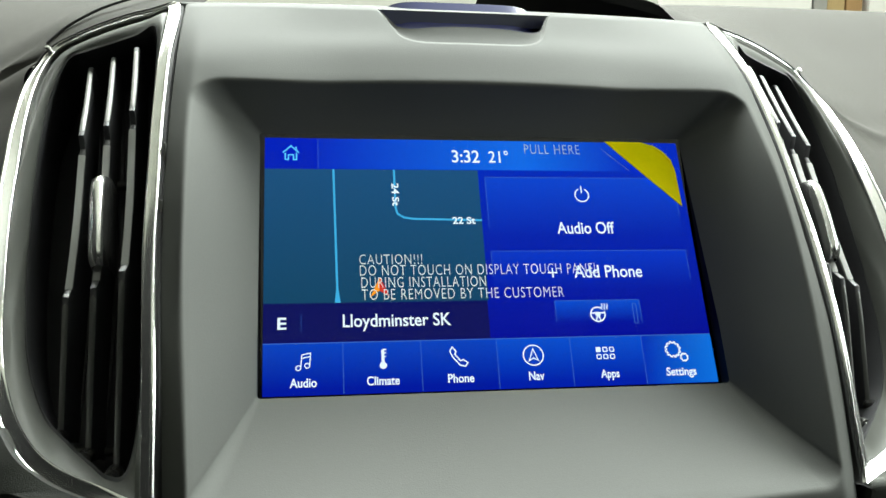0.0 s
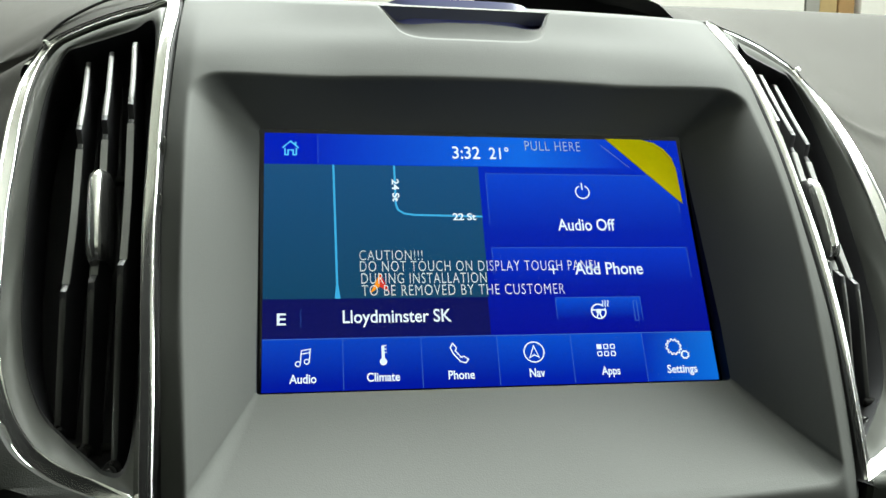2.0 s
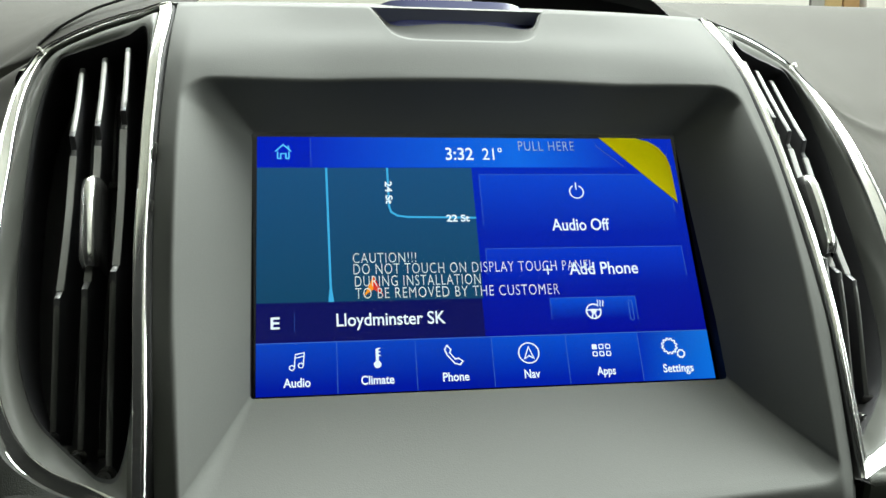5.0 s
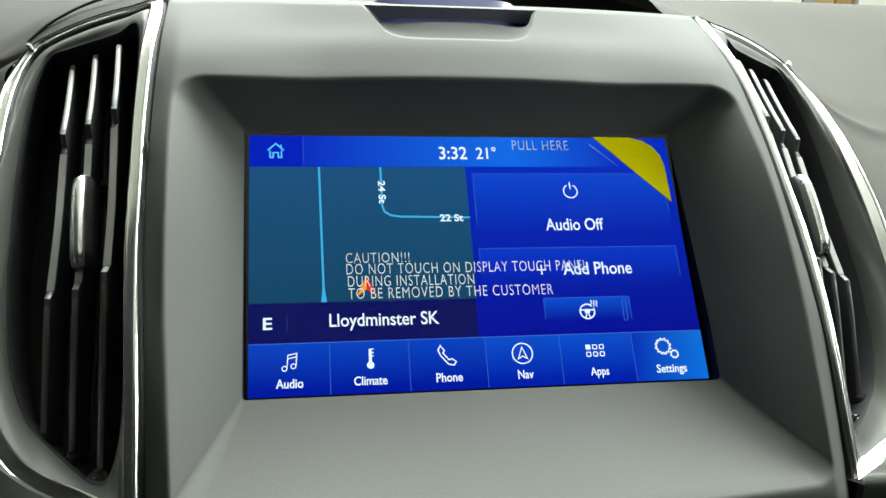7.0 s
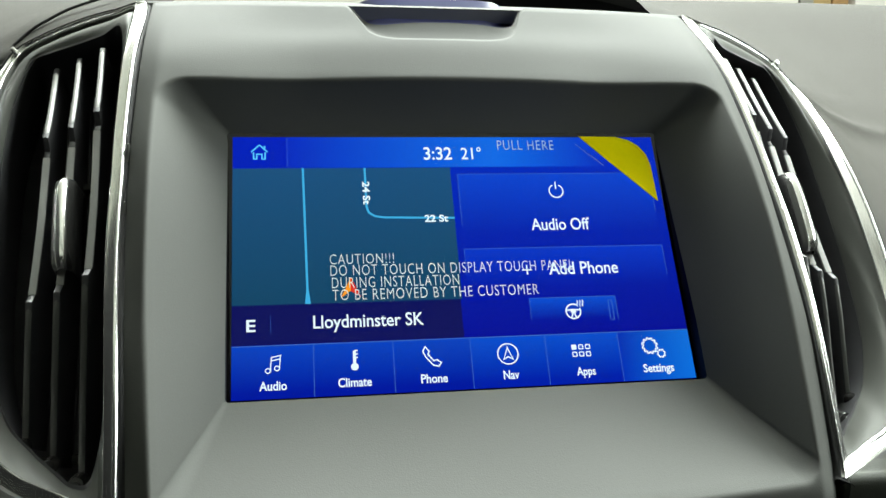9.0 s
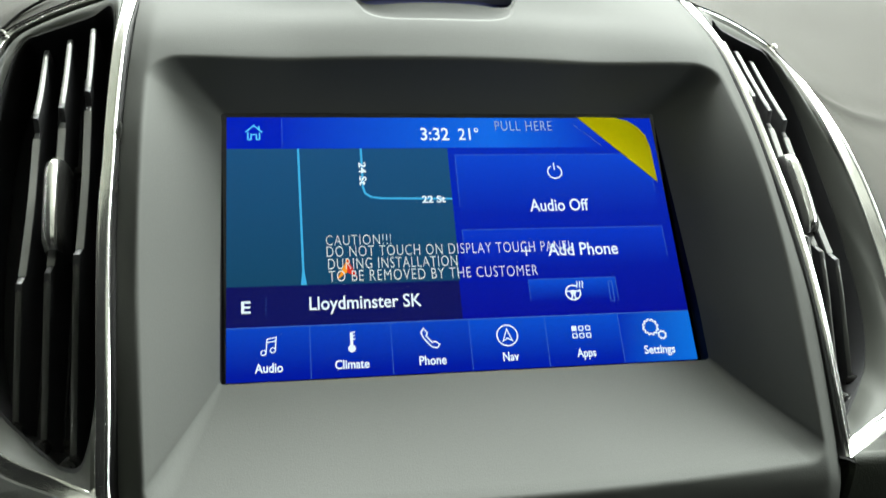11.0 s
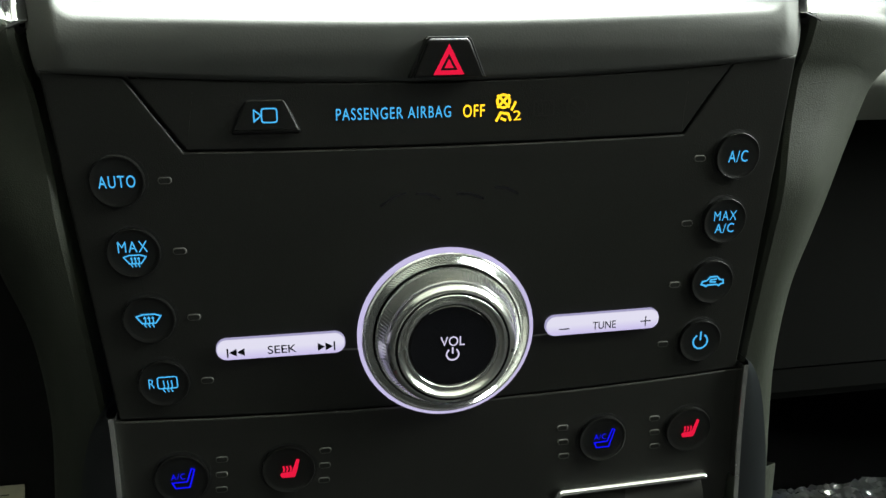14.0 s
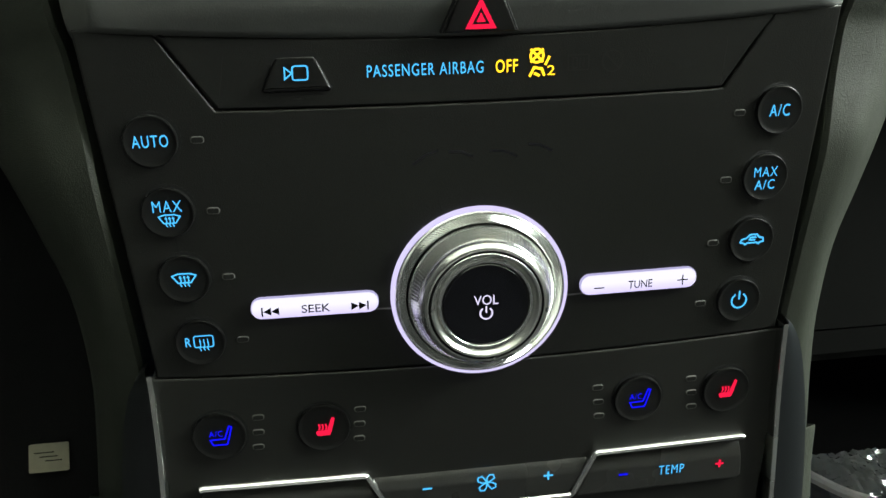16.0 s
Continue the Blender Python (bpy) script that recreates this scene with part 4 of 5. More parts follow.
ab = stroke([(arc(0.0171, -0.0108, 0.0019, n=20), True), ([(0.0152, -0.0127), (0.0190, -0.0089)], False), ([(0.0152, -0.0089), (0.0190, -0.0127)], False), ([(0.0149, -0.0168), (0.0163, -0.0142), (0.0186, -0.0146), (0.0194, -0.0167)], False), ([(0.0163, -0.0158), (0.0180, -0.0166)], False), ([(0.0196, -0.0136), (0.0209, -0.0110)], False)], 0.0008, -0.0002)
lit(pl, ab, AMBER, "airbag_icon")
lit(pl, words("2", 0.0202, -0.0166, 0.0226, -0.0137, -0.0002, 0.006), AMBER)
lit(pl, stroke([(rounded(0.0062, 0.0044, 0.0003, 2, 0.0297, -0.0132), True), (arc(0.0401, -0.0132, 0.0031, n=24), True), ([(0.0381, -0.0112), (0.0421, -0.0152)], False), ([(0.0280, -0.0148), (0.0280, -0.0118), (0.0292, -0.0118), (0.0292, -0.0148)], True), ([(0.0301, -0.0148), (0.0301, -0.0118), (0.0313, -0.0148), (0.0313, -0.0118)], False)], 0.0004, -0.0002), LOWERPLASTIC, "unlit_icon")

# seek and tune bars
for x, s in ((-0.0524, "SEEK"), (0.0522, "TUNE")):
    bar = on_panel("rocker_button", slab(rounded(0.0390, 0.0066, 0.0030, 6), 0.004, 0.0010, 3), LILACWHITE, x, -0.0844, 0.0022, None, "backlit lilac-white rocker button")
    BLACKINK = GLOSSBLACK
    part("side_rim", slab(rounded(0.0395, 0.0071, 0.0033, 6), 0.0030, 0.0004, 2), LILACSIDE, bar).location.y = 0.0009
    y = -0.0001
    lit(bar, words(s, -0.0042 if s == "SEEK" else -0.0040, -0.0018, 0.0046 if s == "SEEK" else 0.0041, 0.0009, y, 0.008), BLACKINK)
    if s == "SEEK":
        for d in (-1, 1):
            cx = 0.0135 * d
            lit(bar, fill([[(cx, -0.0019), (cx, 0.0007), (cx + 0.0024 * d, -0.0006)], [(cx - 0.0024 * d, -0.0019), (cx - 0.0024 * d, 0.0007), (cx, -0.0006)], box(min(cx + 0.0025 * d, cx + 0.0030 * d), -0.0021, max(cx + 0.0025 * d, cx + 0.0030 * d), 0.0009)], y), BLACKINK, "skip_icon")
    else:
        lit(bar, stroke([([(-0.0155, -0.0008), (-0.0120, -0.0008)], False)], 0.0004, y), BLACKINK, "minus_icon")
        lit(bar, stroke([([(0.0127, -0.0002), (0.0163, -0.0002)], False), ([(0.0145, -0.0020), (0.0145, 0.0016)], False)], 0.0004, y), BLACKINK, "plus_icon")

# ---- volume knob ----


def build_knob():
    t = thing("volume_knob", PANEL @ seat(-0.0004, -0.0840), label="knurled chrome volume knob with a lilac halo ring", category="knob")
    part("halo_ring", turned([(0.0285, 0.001), (0.0285, -0.0014), (0.0282, -0.0019), (0.0276, -0.0020), (0.0273, -0.0016), (0.0273, 0.001)], 96, False), LILAC, t, "backlit lilac ring")
    # knurled collar that falls inwards, then a groove, the ridged barrel and the cap

    def knurl(profile, n, depth, cross, mat, name, label=""):
        """A turned ring with cut teeth: crossed diamonds, or straight ridges."""
        p = np.array(profile)
        d = np.gradient(p, axis=0)
        d /= np.linalg.norm(d, axis=1)[:, None]
        nrm = np.stack([-d[:, 1], d[:, 0]], 1)
        loops = []
        for q, (r, y) in enumerate(profile):
            loop = []
            for i in range(n):
                a = 2 * math.pi * i / n
                k = (depth if (i + q * cross) % 2 else -depth) * (0 if q in (0, len(profile) - 1) else 1)
                rr, yy = r + nrm[q, 0] * k, y + nrm[q, 1] * k
                loop.append((rr * math.cos(a), yy, rr * math.sin(a)))
            loops.append(loop)
        part(name, loft(loops), mat, t, label, smooth=False)
    part("chrome_lip", turned([(0.0273, 0.0), (0.0273, -0.0020), (0.0270, -0.0024), (0.0265, -0.0022)], 96, False), CHROME, t)
    knurl([(0.0265, -0.0021)] + [(0.0262 - 0.00044 * j, -0.0022 - 0.00024 * j) for j in range(6)] + [(0.0238, -0.0034)], 320, 0.00036, 1, KNURLED, "knurled_collar", "knurled chrome collar")
    part("groove", turned([(0.0239, -0.0034), (0.0237, 0.004), (0.0215, 0.004)], 96, False), GAPBLACK, t)
    part("barrel_foot", turned([(0.0234, 0.003), (0.0234, -0.0034), (0.0231, -0.0040)], 96, False), SATINMETAL, t)
    knurl([(0.0231, -0.0040)] + [(0.0230 - 0.00036 * j, -0.0042 - 0.00062 * j) for j in range(8)] + [(0.0203, -0.0091)], 250, 0.00036, 0, KNURLED, "knurled_barrel", "knurled chrome barrel")
    part("barrel_rim", turned([(0.0204, -0.0090), (0.0203, -0.0100), (0.0200, -0.0108), (0.0193, -0.0118), (0.0186, -0.0123), (0.0180, -0.0124)], 96, False), SATINMETAL, t, "satin metal rim")
    part("rim_groove", turned([(0.0180, -0.0124), (0.0178, -0.0119), (0.0174, -0.0119), (0.0173, -0.0123)], 96, False), GAPBLACK, t)
    part("inner_ring", turned([(0.0173, -0.0123), (0.0171, -0.0126), (0.0164, -0.0125), (0.0157, -0.0118), (0.0152, -0.0108)], 96, False), SATINMETAL, t, "satin metal ring")
    part("inner_bezel", turned([(0.0152, -0.0107), (0.0146, -0.0114), (0.0139, -0.0114), (0.0134, -0.0108), (0.0133, -0.0100)], 96, False), CHROME, t)
    cap = part("cap", turned([(0.0135, -0.0095), (0.0135, -0.0108), (0.0130, -0.0112), (0.0001, -0.0114)], 64, True), GLOSSBLACK, t, "gloss black cap")
    y = -0.0116
    lit(cap, words("VOL", -0.0038, 0.0002, 0.0038, 0.0034, y, 0.0), WHITESOFT)
    lit(cap, stroke([(arc(0, -0.0026, 0.0019, 125, 415, 24), False), ([(0, -0.0024), (0, -0.0002)], False)], 0.0005, y), WHITESOFT, "power_icon")
    return t


WHITESOFT = glow("soft_white_light", (0.62, 0.58, 0.78), 0.34)
build_knob()

# ---- cheeks, dash pads ----


def build_cheek(s):
    t = thing("console_cheek", label="dark grained vinyl side of the centre console", category="console trim")
    # outlines by height: inner edge beside the controls, outer edge towards the footwell
    keys = [(-0.062, 0.1680, -0.0140, 0.26), (-0.0727, 0.1603, -0.0178, 0.24), (-0.0793, 0.1522, -0.0203, 0.215), (-0.0836, 0.1448, -0.0226, 0.20), (-0.0865, 0.138, -0.0246, 0.19), (-0.0895, 0.1312, -0.0266, 0.183), (-0.0934, 0.1222, -0.0294, 0.176), (-0.0945, 0.1190, -0.0308, 0.174), (-0.0965, 0.1172, -0.0316, 0.172), (-0.0990, 0.1172, -0.0308, 0.169), (-0.1030, 0.1168, -0.0280, 0.1645), (-0.107, 0.1162, -0.0250, 0.1595), (-0.112, 0.1150, -0.0212, 0.1560), (-0.1243, 0.1133, -0.0164, 0.150), (-0.1349, 0.1119, -0.0133, 0.1442), (-0.1466, 0.1111, -0.0090, 0.1386), (-0.159, 0.1102, -0.0014, 0.1342), (-0.1766, 0.1090, 0.0104, 0.1290), (-0.2002, 0.1076, 0.0256, 0.1281), (-0.222, 0.1069, 0.0395, 0.1312), (-0.244, 0.1060, 0.0530, 0.1352)]
    # upper part of the cheek in darker vinyl: the shade under the vent is coloured in
    skin(t, "upper_skin", keys[:6], s, LOWVINYL, "cheek vinyl under the vent, coloured darker for the shade there")
    skin(t, "cheek_skin", keys[5:], s)
    skin(t, "lower_skin", [(-0.2425, 0.1062, 0.0505, 0.1375), (-0.2432, 0.1061, 0.0500, 0.1380), (-0.26, 0.1055, 0.0598, 0.1400), (-0.30, 0.105, 0.0820, 0.147), (-0.36, 0.104, 0.1150, 0.155)], s)
    return t


def skin(t, name, keys, s, mat=None, label=""):
    loops = []
    for z, xi, y, xo in keys:
        r = min(0.0022, (xo - xi) * 0.35)
        row = [(xi - 0.001, y + 0.012, z), (xi, y + 0.004, z), (xi + r * 0.3, y + 0.0008, z), (xi + r, y - 0.0006, z)]
        for u in (0.3, 0.5, 0.7):
            row.append((xi + r + (xo - xi - 2 * r) * u, y - 0.001 + 0.40 * (xo - xi) * u * u, z))
        yo = y + 0.42 * (xo - xi)
        row += [(xo - r, yo, z), (xo - r * 0.3, yo + 0.002, z), (xo, yo + 0.006, z), (xo + 0.001, yo + 0.2, z)]
        loops.append([(x * s, yy, zz) for x, yy, zz in row])
    dense = []
    arr = np.array(loops)
    for j in range(arr.shape[1]):
        dense.append(spline(arr[:, j], 60))
    dense = np.array(dense).transpose(1, 0, 2)
    part(name, loft([[tuple(q) for q in row] for row in dense], False), mat or CHEEKMAT, t, label)


cheek_right = build_cheek(1)
cheek_left = build_cheek(-1)


def build_pad(s):
    t = thing("dashboard_pad", label="grey grained vinyl dashboard pad beside the vent", category="dashboard")
    prof = [(-0.074, 0.03), (-0.066, -0.0105), (-0.06, -0.0100), (-0.03, 0.0), (0.0, 0.005), (0.03, 0.014), (0.06, 0.024), (0.09, 0.036), (0.118, 0.048), (0.137, 0.060), (0.170, 0.085), (0.235, 0.160), (0.318, 0.252), (0.330, 0.275), (0.335, 0.33)]
    if s < 0:
        prof = prof[:-5] + [(0.175, 0.090), (0.265, 0.190), (0.39, 0.325), (0.42, 0.40)]
    left = {0.118: 0.1905, 0.09: 0.1925, 0.06: 0.190, 0.03: 0.1868, 0.0: 0.184, -0.03: 0.1785, -0.06: 0.1690, -0.066: 0.1680, -0.074: 0.1680}
    rows = []
    for z, y in prof:
        x0 = left.get(z, 0.122 - 0.25 * (z - 0.137))
        row = []
        for k in range(20):
            u = (k / 19) ** 1.6
            x = x0 + (0.78 - x0) * u
            blend = 1 - math.exp(-(max(0, x - 0.188) / 0.07) ** 1.3)
            flat = 0.060 + 0.56 * (z + 0.02) if z < (0.325 if s > 0 else 0.36) else y
            if z < -0.07:
                flat = y + 0.05
            near = min(0.03, 0.026 * max(0.0, (0.19 - x) / 0.066)) if z > 0.12 else 0.0
            row.append((x * s, y * (1 - blend) + flat * blend - near, z))
        rows.append(row)
    arr = np.array(rows)
    dense = np.array([spline(arr[:, j], 100) for j in range(arr.shape[1])]).transpose(1, 0, 2)
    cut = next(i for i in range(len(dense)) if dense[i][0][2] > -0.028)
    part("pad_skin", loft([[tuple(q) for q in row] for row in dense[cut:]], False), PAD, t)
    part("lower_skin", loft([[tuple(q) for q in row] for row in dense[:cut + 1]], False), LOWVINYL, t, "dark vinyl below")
    return t


build_pad(1)
left_pad = build_pad(-1)


def build_trim_strip():
    t = thing("dashboard_trim_strip", label="pale satin trim strip with a chrome upper edge on the dashboard", category="dashboard trim")
    xs = np.linspace(0.150, 0.776, 40)
    bow = lambda x: 0.020 + 0.10 * (x - 0.185)

    def run(sec):
        return loft([[(x, bow(x) + y, z + 0.02 * (x - 0.185)) for x in xs] for y, z in sec], False)
    part("satin_strip", run([(0.040, -0.0925), (0.0005, -0.0936), (-0.0005, -0.0940), (-0.0010, -0.0955), (-0.0009, -0.0975), (0.0006, -0.0995), (0.0035, -0.1010), (0.0080, -0.1018), (0.040, -0.1020)]), STRIPSATIN, t, "pale satin strip")
    part("chrome_edge", run([(0.040, -0.0800), (0.0060, -0.0868), (0.0030, -0.0880), (0.0012, -0.0900), (0.0004, -0.0920), (0.0004, -0.0932), (0.0015, -0.0936), (0.040, -0.0936)]), CHROME, t, "chrome edge")
    return t


STRIPSATIN = material("pale_satin_plastic", (0.34, 0.35, 0.31), 0.45, 0, 0.05, 900, 0.05, blotch=0.05)
build_trim_strip()


def tube(keys, r, n=40, sides=8):
    """A round cord along a smooth curve."""
    p = spline(keys, n)
    tg = np.gradient(p, axis=0)
    tg /= np.linalg.norm(tg, axis=1)[:, None]
    a = np.cross(tg, (0.3, 0.2, 1.0))
    a /= np.linalg.norm(a, axis=1)[:, None]
    b = np.cross(tg, a)
    return loft([[tuple(p[i] + r * (a[i] * math.cos(2 * math.pi * k / sides) + b[i] * math.sin(2 * math.pi * k / sides))) for k in range(sides)] for i in range(n)], True)


part("seam", tube([(-0.1940, 0.0645, 0.1370), (-0.1889, 0.0641, 0.1432), (-0.1856, 0.0636, 0.1463), (-0.1799, 0.0623, 0.1499), (-0.1694, 0.0605, 0.1557), (-0.1574, 0.0589, 0.1601), (-0.1400, 0.0570, 0.1660)], 0.0007), GAPBLACK, left_pad, "dark seam")


def build_top():
    t = surround
    xs = np.linspace(-0.126, 0.126, 60)
    grow = lambda x: 1.35 - 0.9 * min(1.0, abs(x) / 0.126) ** 3
    base = lambda x, dy, dz: (x, 0.0065 + 0.95 * x * x + dy * (grow(x) if dy > 0.006 else 1), 0.1206 + 0.66 * x * x + dz * (grow(x) if dz > 0.006 else 1))
    part("top_strip", loft([[base(x, 0.004, -0.004) for x in xs], [base(x, 0.0005, -0.0002) for x in xs], [base(x, 0.0, 0.0004) for x in xs], [base(x, 0.0075, 0.0075) for x in xs], [base(x, 0.0095, 0.0086) for x in xs], [base(x, 0.016, 0.0086) for x in xs]], False), SILVER, t)
    part("tray", loft([[base(x * 0.97, 0.012, 0.0070) for x in xs], [base(x * 0.95, 0.05, 0.032) for x in xs], [base(x * 0.95, 0.17, 0.125) for x in xs], [base(x, 0.33, 0.215) for x in xs]], False), TRAYMAT, t, "dark grained tray")
    return t


TRAYMAT = material("dark_blue_grey_vinyl", (0.055, 0.056, 0.0565), 0.55, 0, 0.15, 1400, 0.3, blotch=0.05, spec=0.25)
build_top()

# ---- blades beside the lower controls, climate row ----


def build_blade(s, cheek):
    inner = spline([(0.1036, -0.1035), (0.1036, -0.112), (0.1040, -0.130), (0.1050, -0.150), (0.1062, -0.175), (0.108, -0.22)], 40)
    outer = spline([(0.1064, -0.1030), (0.1098, -0.1065), (0.1135, -0.1145), (0.1170, -0.129), (0.1200, -0.150), (0.1222, -0.175), (0.125, -0.22)], 40)
    edge_rows = [[(x * s, 0.004, w) for x, w in inner], [(x * s, -0.0020, w) for x, w in inner], [((x + 0.0004) * s, -0.0026, w) for x, w in inner], [((x + 0.0019) * s, -0.0027, w) for x, w in inner], [((x + 0.0023) * s, -0.0018, w) for x, w in inner]]
    rows = []
    for u in (0, 0.3, 0.6, 0.85, 1.0):
        rows.append([((a[0] + 0.0022 + (b[0] - a[0] - 0.0020) * u) * s, -0.0019 + 0.004 * u * u, a[1] + (b[1] - a[1]) * u) for a, b in zip(inner, outer)])
    rows.append([(b[0] * s, 0.012, b[1]) for b in outer])
    face = part("trim_blade", loft(rows, False), BLADEMAT, cheek, "dark blue-grey gloss blade")
    face.matrix_basis = PANEL
    part("metal_edge", loft(edge_rows, False), SATINMETAL, face, "bright metal edge")


BLADEMAT = material("dark_blue_gloss", (0.008275, 0.009655, 0.01048), 0.3, 0, 0.1, 900, blotch=0.05)
build_blade(1, cheek_right)
build_blade(-1, cheek_left)

# climate rocker row under the seat buttons
BUTTONSATIN = material("dark_grey_satin_button", (0.02511, 0.02511, 0.02268), 0.28, 0, 0.15, 2500, 0.1, blotch=0.08)
TOPW = -0.1484


def rocker(pts, height):
    """A rocker cap whose upper edge rolls back."""
    bm = slab(pts, 0.006, 0.0007, 3, 0.01)
    for k in range(1, 9):
        bmesh.ops.bisect_plane(bm, geom=bm.verts[:] + bm.edges[:] + bm.faces[:], plane_co=(0, 0, TOPW - height * k / 18), plane_no=(0, 0, 1))
    for v in bm.verts:
        u = max(0.0, (v.co.z - TOPW + height * 0.5) / (height * 0.5))
        if v.co.y < 0.004:
            v.co.y += 0.0042 * u ** 2.2
    return bowed(bm, 0.0024)


for s in (-1, 1):
    pts = [(0.0415, TOPW), (0.0925, TOPW + 0.0002), (0.0942, TOPW - 0.0012), (0.0950, TOPW - 0.0145), (0.0935, TOPW - 0.0160), (0.0340, TOPW - 0.0160), (0.0332, TOPW - 0.0150), (0.0402, TOPW - 0.0008)]
    b = part("temperature_rocker", rocker([(x * s, w) for x, w in (pts if s > 0 else pts[::-1])], 0.016), BUTTONSATIN, panel)
    cy = BOW * 0.068 ** 2 - 0.00265
    lit(b, words("TEMP", 0.068 * s - 0.0047, TOPW - 0.0107, 0.068 * s + 0.0047, TOPW - 0.0070, cy, 0.0, space=1.16))
    cm, cp = 0.068 * s - 0.0178, 0.068 * s + 0.0182
    yy = lambda x: BOW * x * x - 0.00265
    lit(b, stroke([([(cm - 0.0017, TOPW - 0.0088), (cm + 0.0017, TOPW - 0.0088)], False)], 0.0008, yy(cm)), DEEPBLUE, "minus_sign")
    lit(b, stroke([([(cp - 0.0016, TOPW - 0.0088), (cp + 0.0016, TOPW - 0.0088)], False), ([(cp, TOPW - 0.0104), (cp, TOPW - 0.0072)], False)], 0.0008, yy(cp)), REDGLOW, "plus_sign")
pts = [(-0.0372, TOPW), (0.0372, TOPW), (0.0380, TOPW - 0.0008), (0.0310, TOPW - 0.0138), (0.0300, TOPW - 0.0144), (-0.0300, TOPW - 0.0144), (-0.0310, TOPW - 0.0138), (-0.0380, TOPW - 0.0008)]
fanbar = part("fan_rocker", rocker(pts, 0.0144), BUTTONSATIN, panel)
fy = -0.00262
fan = bmesh.new()
for k in range(4):
    a = radians(45 + 90 * k)
    c, n = math.cos(a), math.sin(a)
    loop = [(0.0, 0.0), (0.0014, 0.0013), (0.0028, 0.0016), (0.0037, 0.0006), (0.0031, -0.0007), (0.0014, -0.0005)]
    stroke([([(0.0012 + x * c - z * n, TOPW - 0.0062 + x * n + z * c) for x, z in loop], True)], 0.0005, fy, fan)
lit(fanbar, fan, name="fan_icon")
lit(fanbar, stroke([([(-0.0210, TOPW - 0.0062), (-0.0178, TOPW - 0.0062)], False)], 0.0007, fy), name="minus_sign")
lit(fanbar, stroke([([(0.0212, TOPW - 0.0058), (0.0246, TOPW - 0.0058)], False), ([(0.0229, TOPW - 0.0075), (0.0229, TOPW - 0.0041)], False)], 0.0007, fy), name="plus_sign")


def build_strip():
    rows = []
    path = [(-0.0946, TOPW + 0.0012), (-0.0935, TOPW + 0.0015), (-0.0405, TOPW + 0.0012), (-0.0395, TOPW + 0.0008), (-0.0320, TOPW - 0.0142), (-0.0312, TOPW - 0.0150), (0.0312, TOPW - 0.0150), (0.0320, TOPW - 0.0142), (0.0395, TOPW + 0.0008), (0.0405, TOPW + 0.0012), (0.0935, TOPW + 0.0015), (0.0946, TOPW + 0.0012)]
    dense = []
    for a, b in zip(path, path[1:]):
        n = max(2, int(math.dist(a, b) / 0.004))
        dense += [(a[0] + (b[0] - a[0]) * i / n, a[1] + (b[1] - a[1]) * i / n) for i in range(n)]
    dense.append(path[-1])
    d = np.array(dense)
    tg = np.gradient(d, axis=0)
    tg /= np.linalg.norm(tg, axis=1)[:, None]
    nr = np.stack([-tg[:, 1], tg[:, 0]], 1)
    for a, y in ((-0.0009, 0.003), (-0.0009, -0.0028), (-0.0006, -0.0032), (0.0003, -0.0030), (0.0008, -0.0024), (0.0010, -0.0016), (0.0010, 0.003)):
        rows.append([(p[0] + q[0] * a, BOW * p[0] ** 2 + y, p[1] + q[1] * a) for p, q in zip(d, nr)])
    part("chrome_strip", loft(rows, False), CHROME, panel, "stepped chrome strip")


build_strip()
# emblem in plain raised bars, crease beside the knob
for x0, x1, w0, w1 in ((-0.0205, -0.0125, -0.0415, -0.0375), (-0.0095, -0.0020, -0.0380, -0.0400), (0.0030, 0.0115, -0.0385, -0.0405), (0.0150, 0.0225, -0.0370, -0.0395)):
    part("emblem_bar", bowed(stroke([([(x0, w0), ((x0 + x1) / 2, (w0 + w1) / 2 + 0.0008), (x1, w1)], False)], 0.0008, -0.00008)), GLOSSBLACK, panel)
for s in (-1, 1):
    part("crease", bowed(stroke([([(0.0285 * s, -0.0876), (0.0340 * s, -0.0873)], False)], 0.0006, -0.0003)), LEDMAT, panel)

# ---- start button, paper tag, footwell, cabin ----


def build_start():
    t = thing("start_button", pose(-0.1500, -0.0125, -0.1140, 20, 0, 18), label="round start button with a chrome ring", category="button")
    part("ring", turned([(0.0085, 0.004), (0.0085, -0.001), (0.0079, -0.0018), (0.0072, -0.0014), (0.0070, 0.0)], 40, False), CHROME, t, "chrome ring")
    part("cap", turned([(0.0071, 0.002), (0.0070, -0.0004), (0.006, -0.001), (0.0001, -0.0012)], 40, True), BUTTONBLACK, t)


build_start()
PAPER = material("yellowed_paper", (0.2414, 0.2268, 0.1641), 0.8, 0, 0.15, 300, blotch=0.12)
FOOTDARK = material("footwell_black_plastic", (0.006, 0.006, 0.006), 0.7, 0, 0.2, 900, 0.2, 0.08, blotch=0.1)
tag = thing("paper_tag", pose(-0.1615, 0.0985, -0.2293, 0, 0, 0), label="small pale paper tag on the black lower panel", category="label")
part("tag_sheet", slab(rounded(0.0150, 0.0110, 0.0006, 2), 0.0006, 0), PAPER, tag, smooth=False)
for k in range(3):
    part("print_bar", fill([box(-0.0055 + 0.002 * k, 0.002 - 0.0002, 0.002 + 0.0015 * k, 0.0022)], -0.0001 - 0.00002 * k), FOOTDARK, tag, smooth=False).location.z = -0.0016 * k


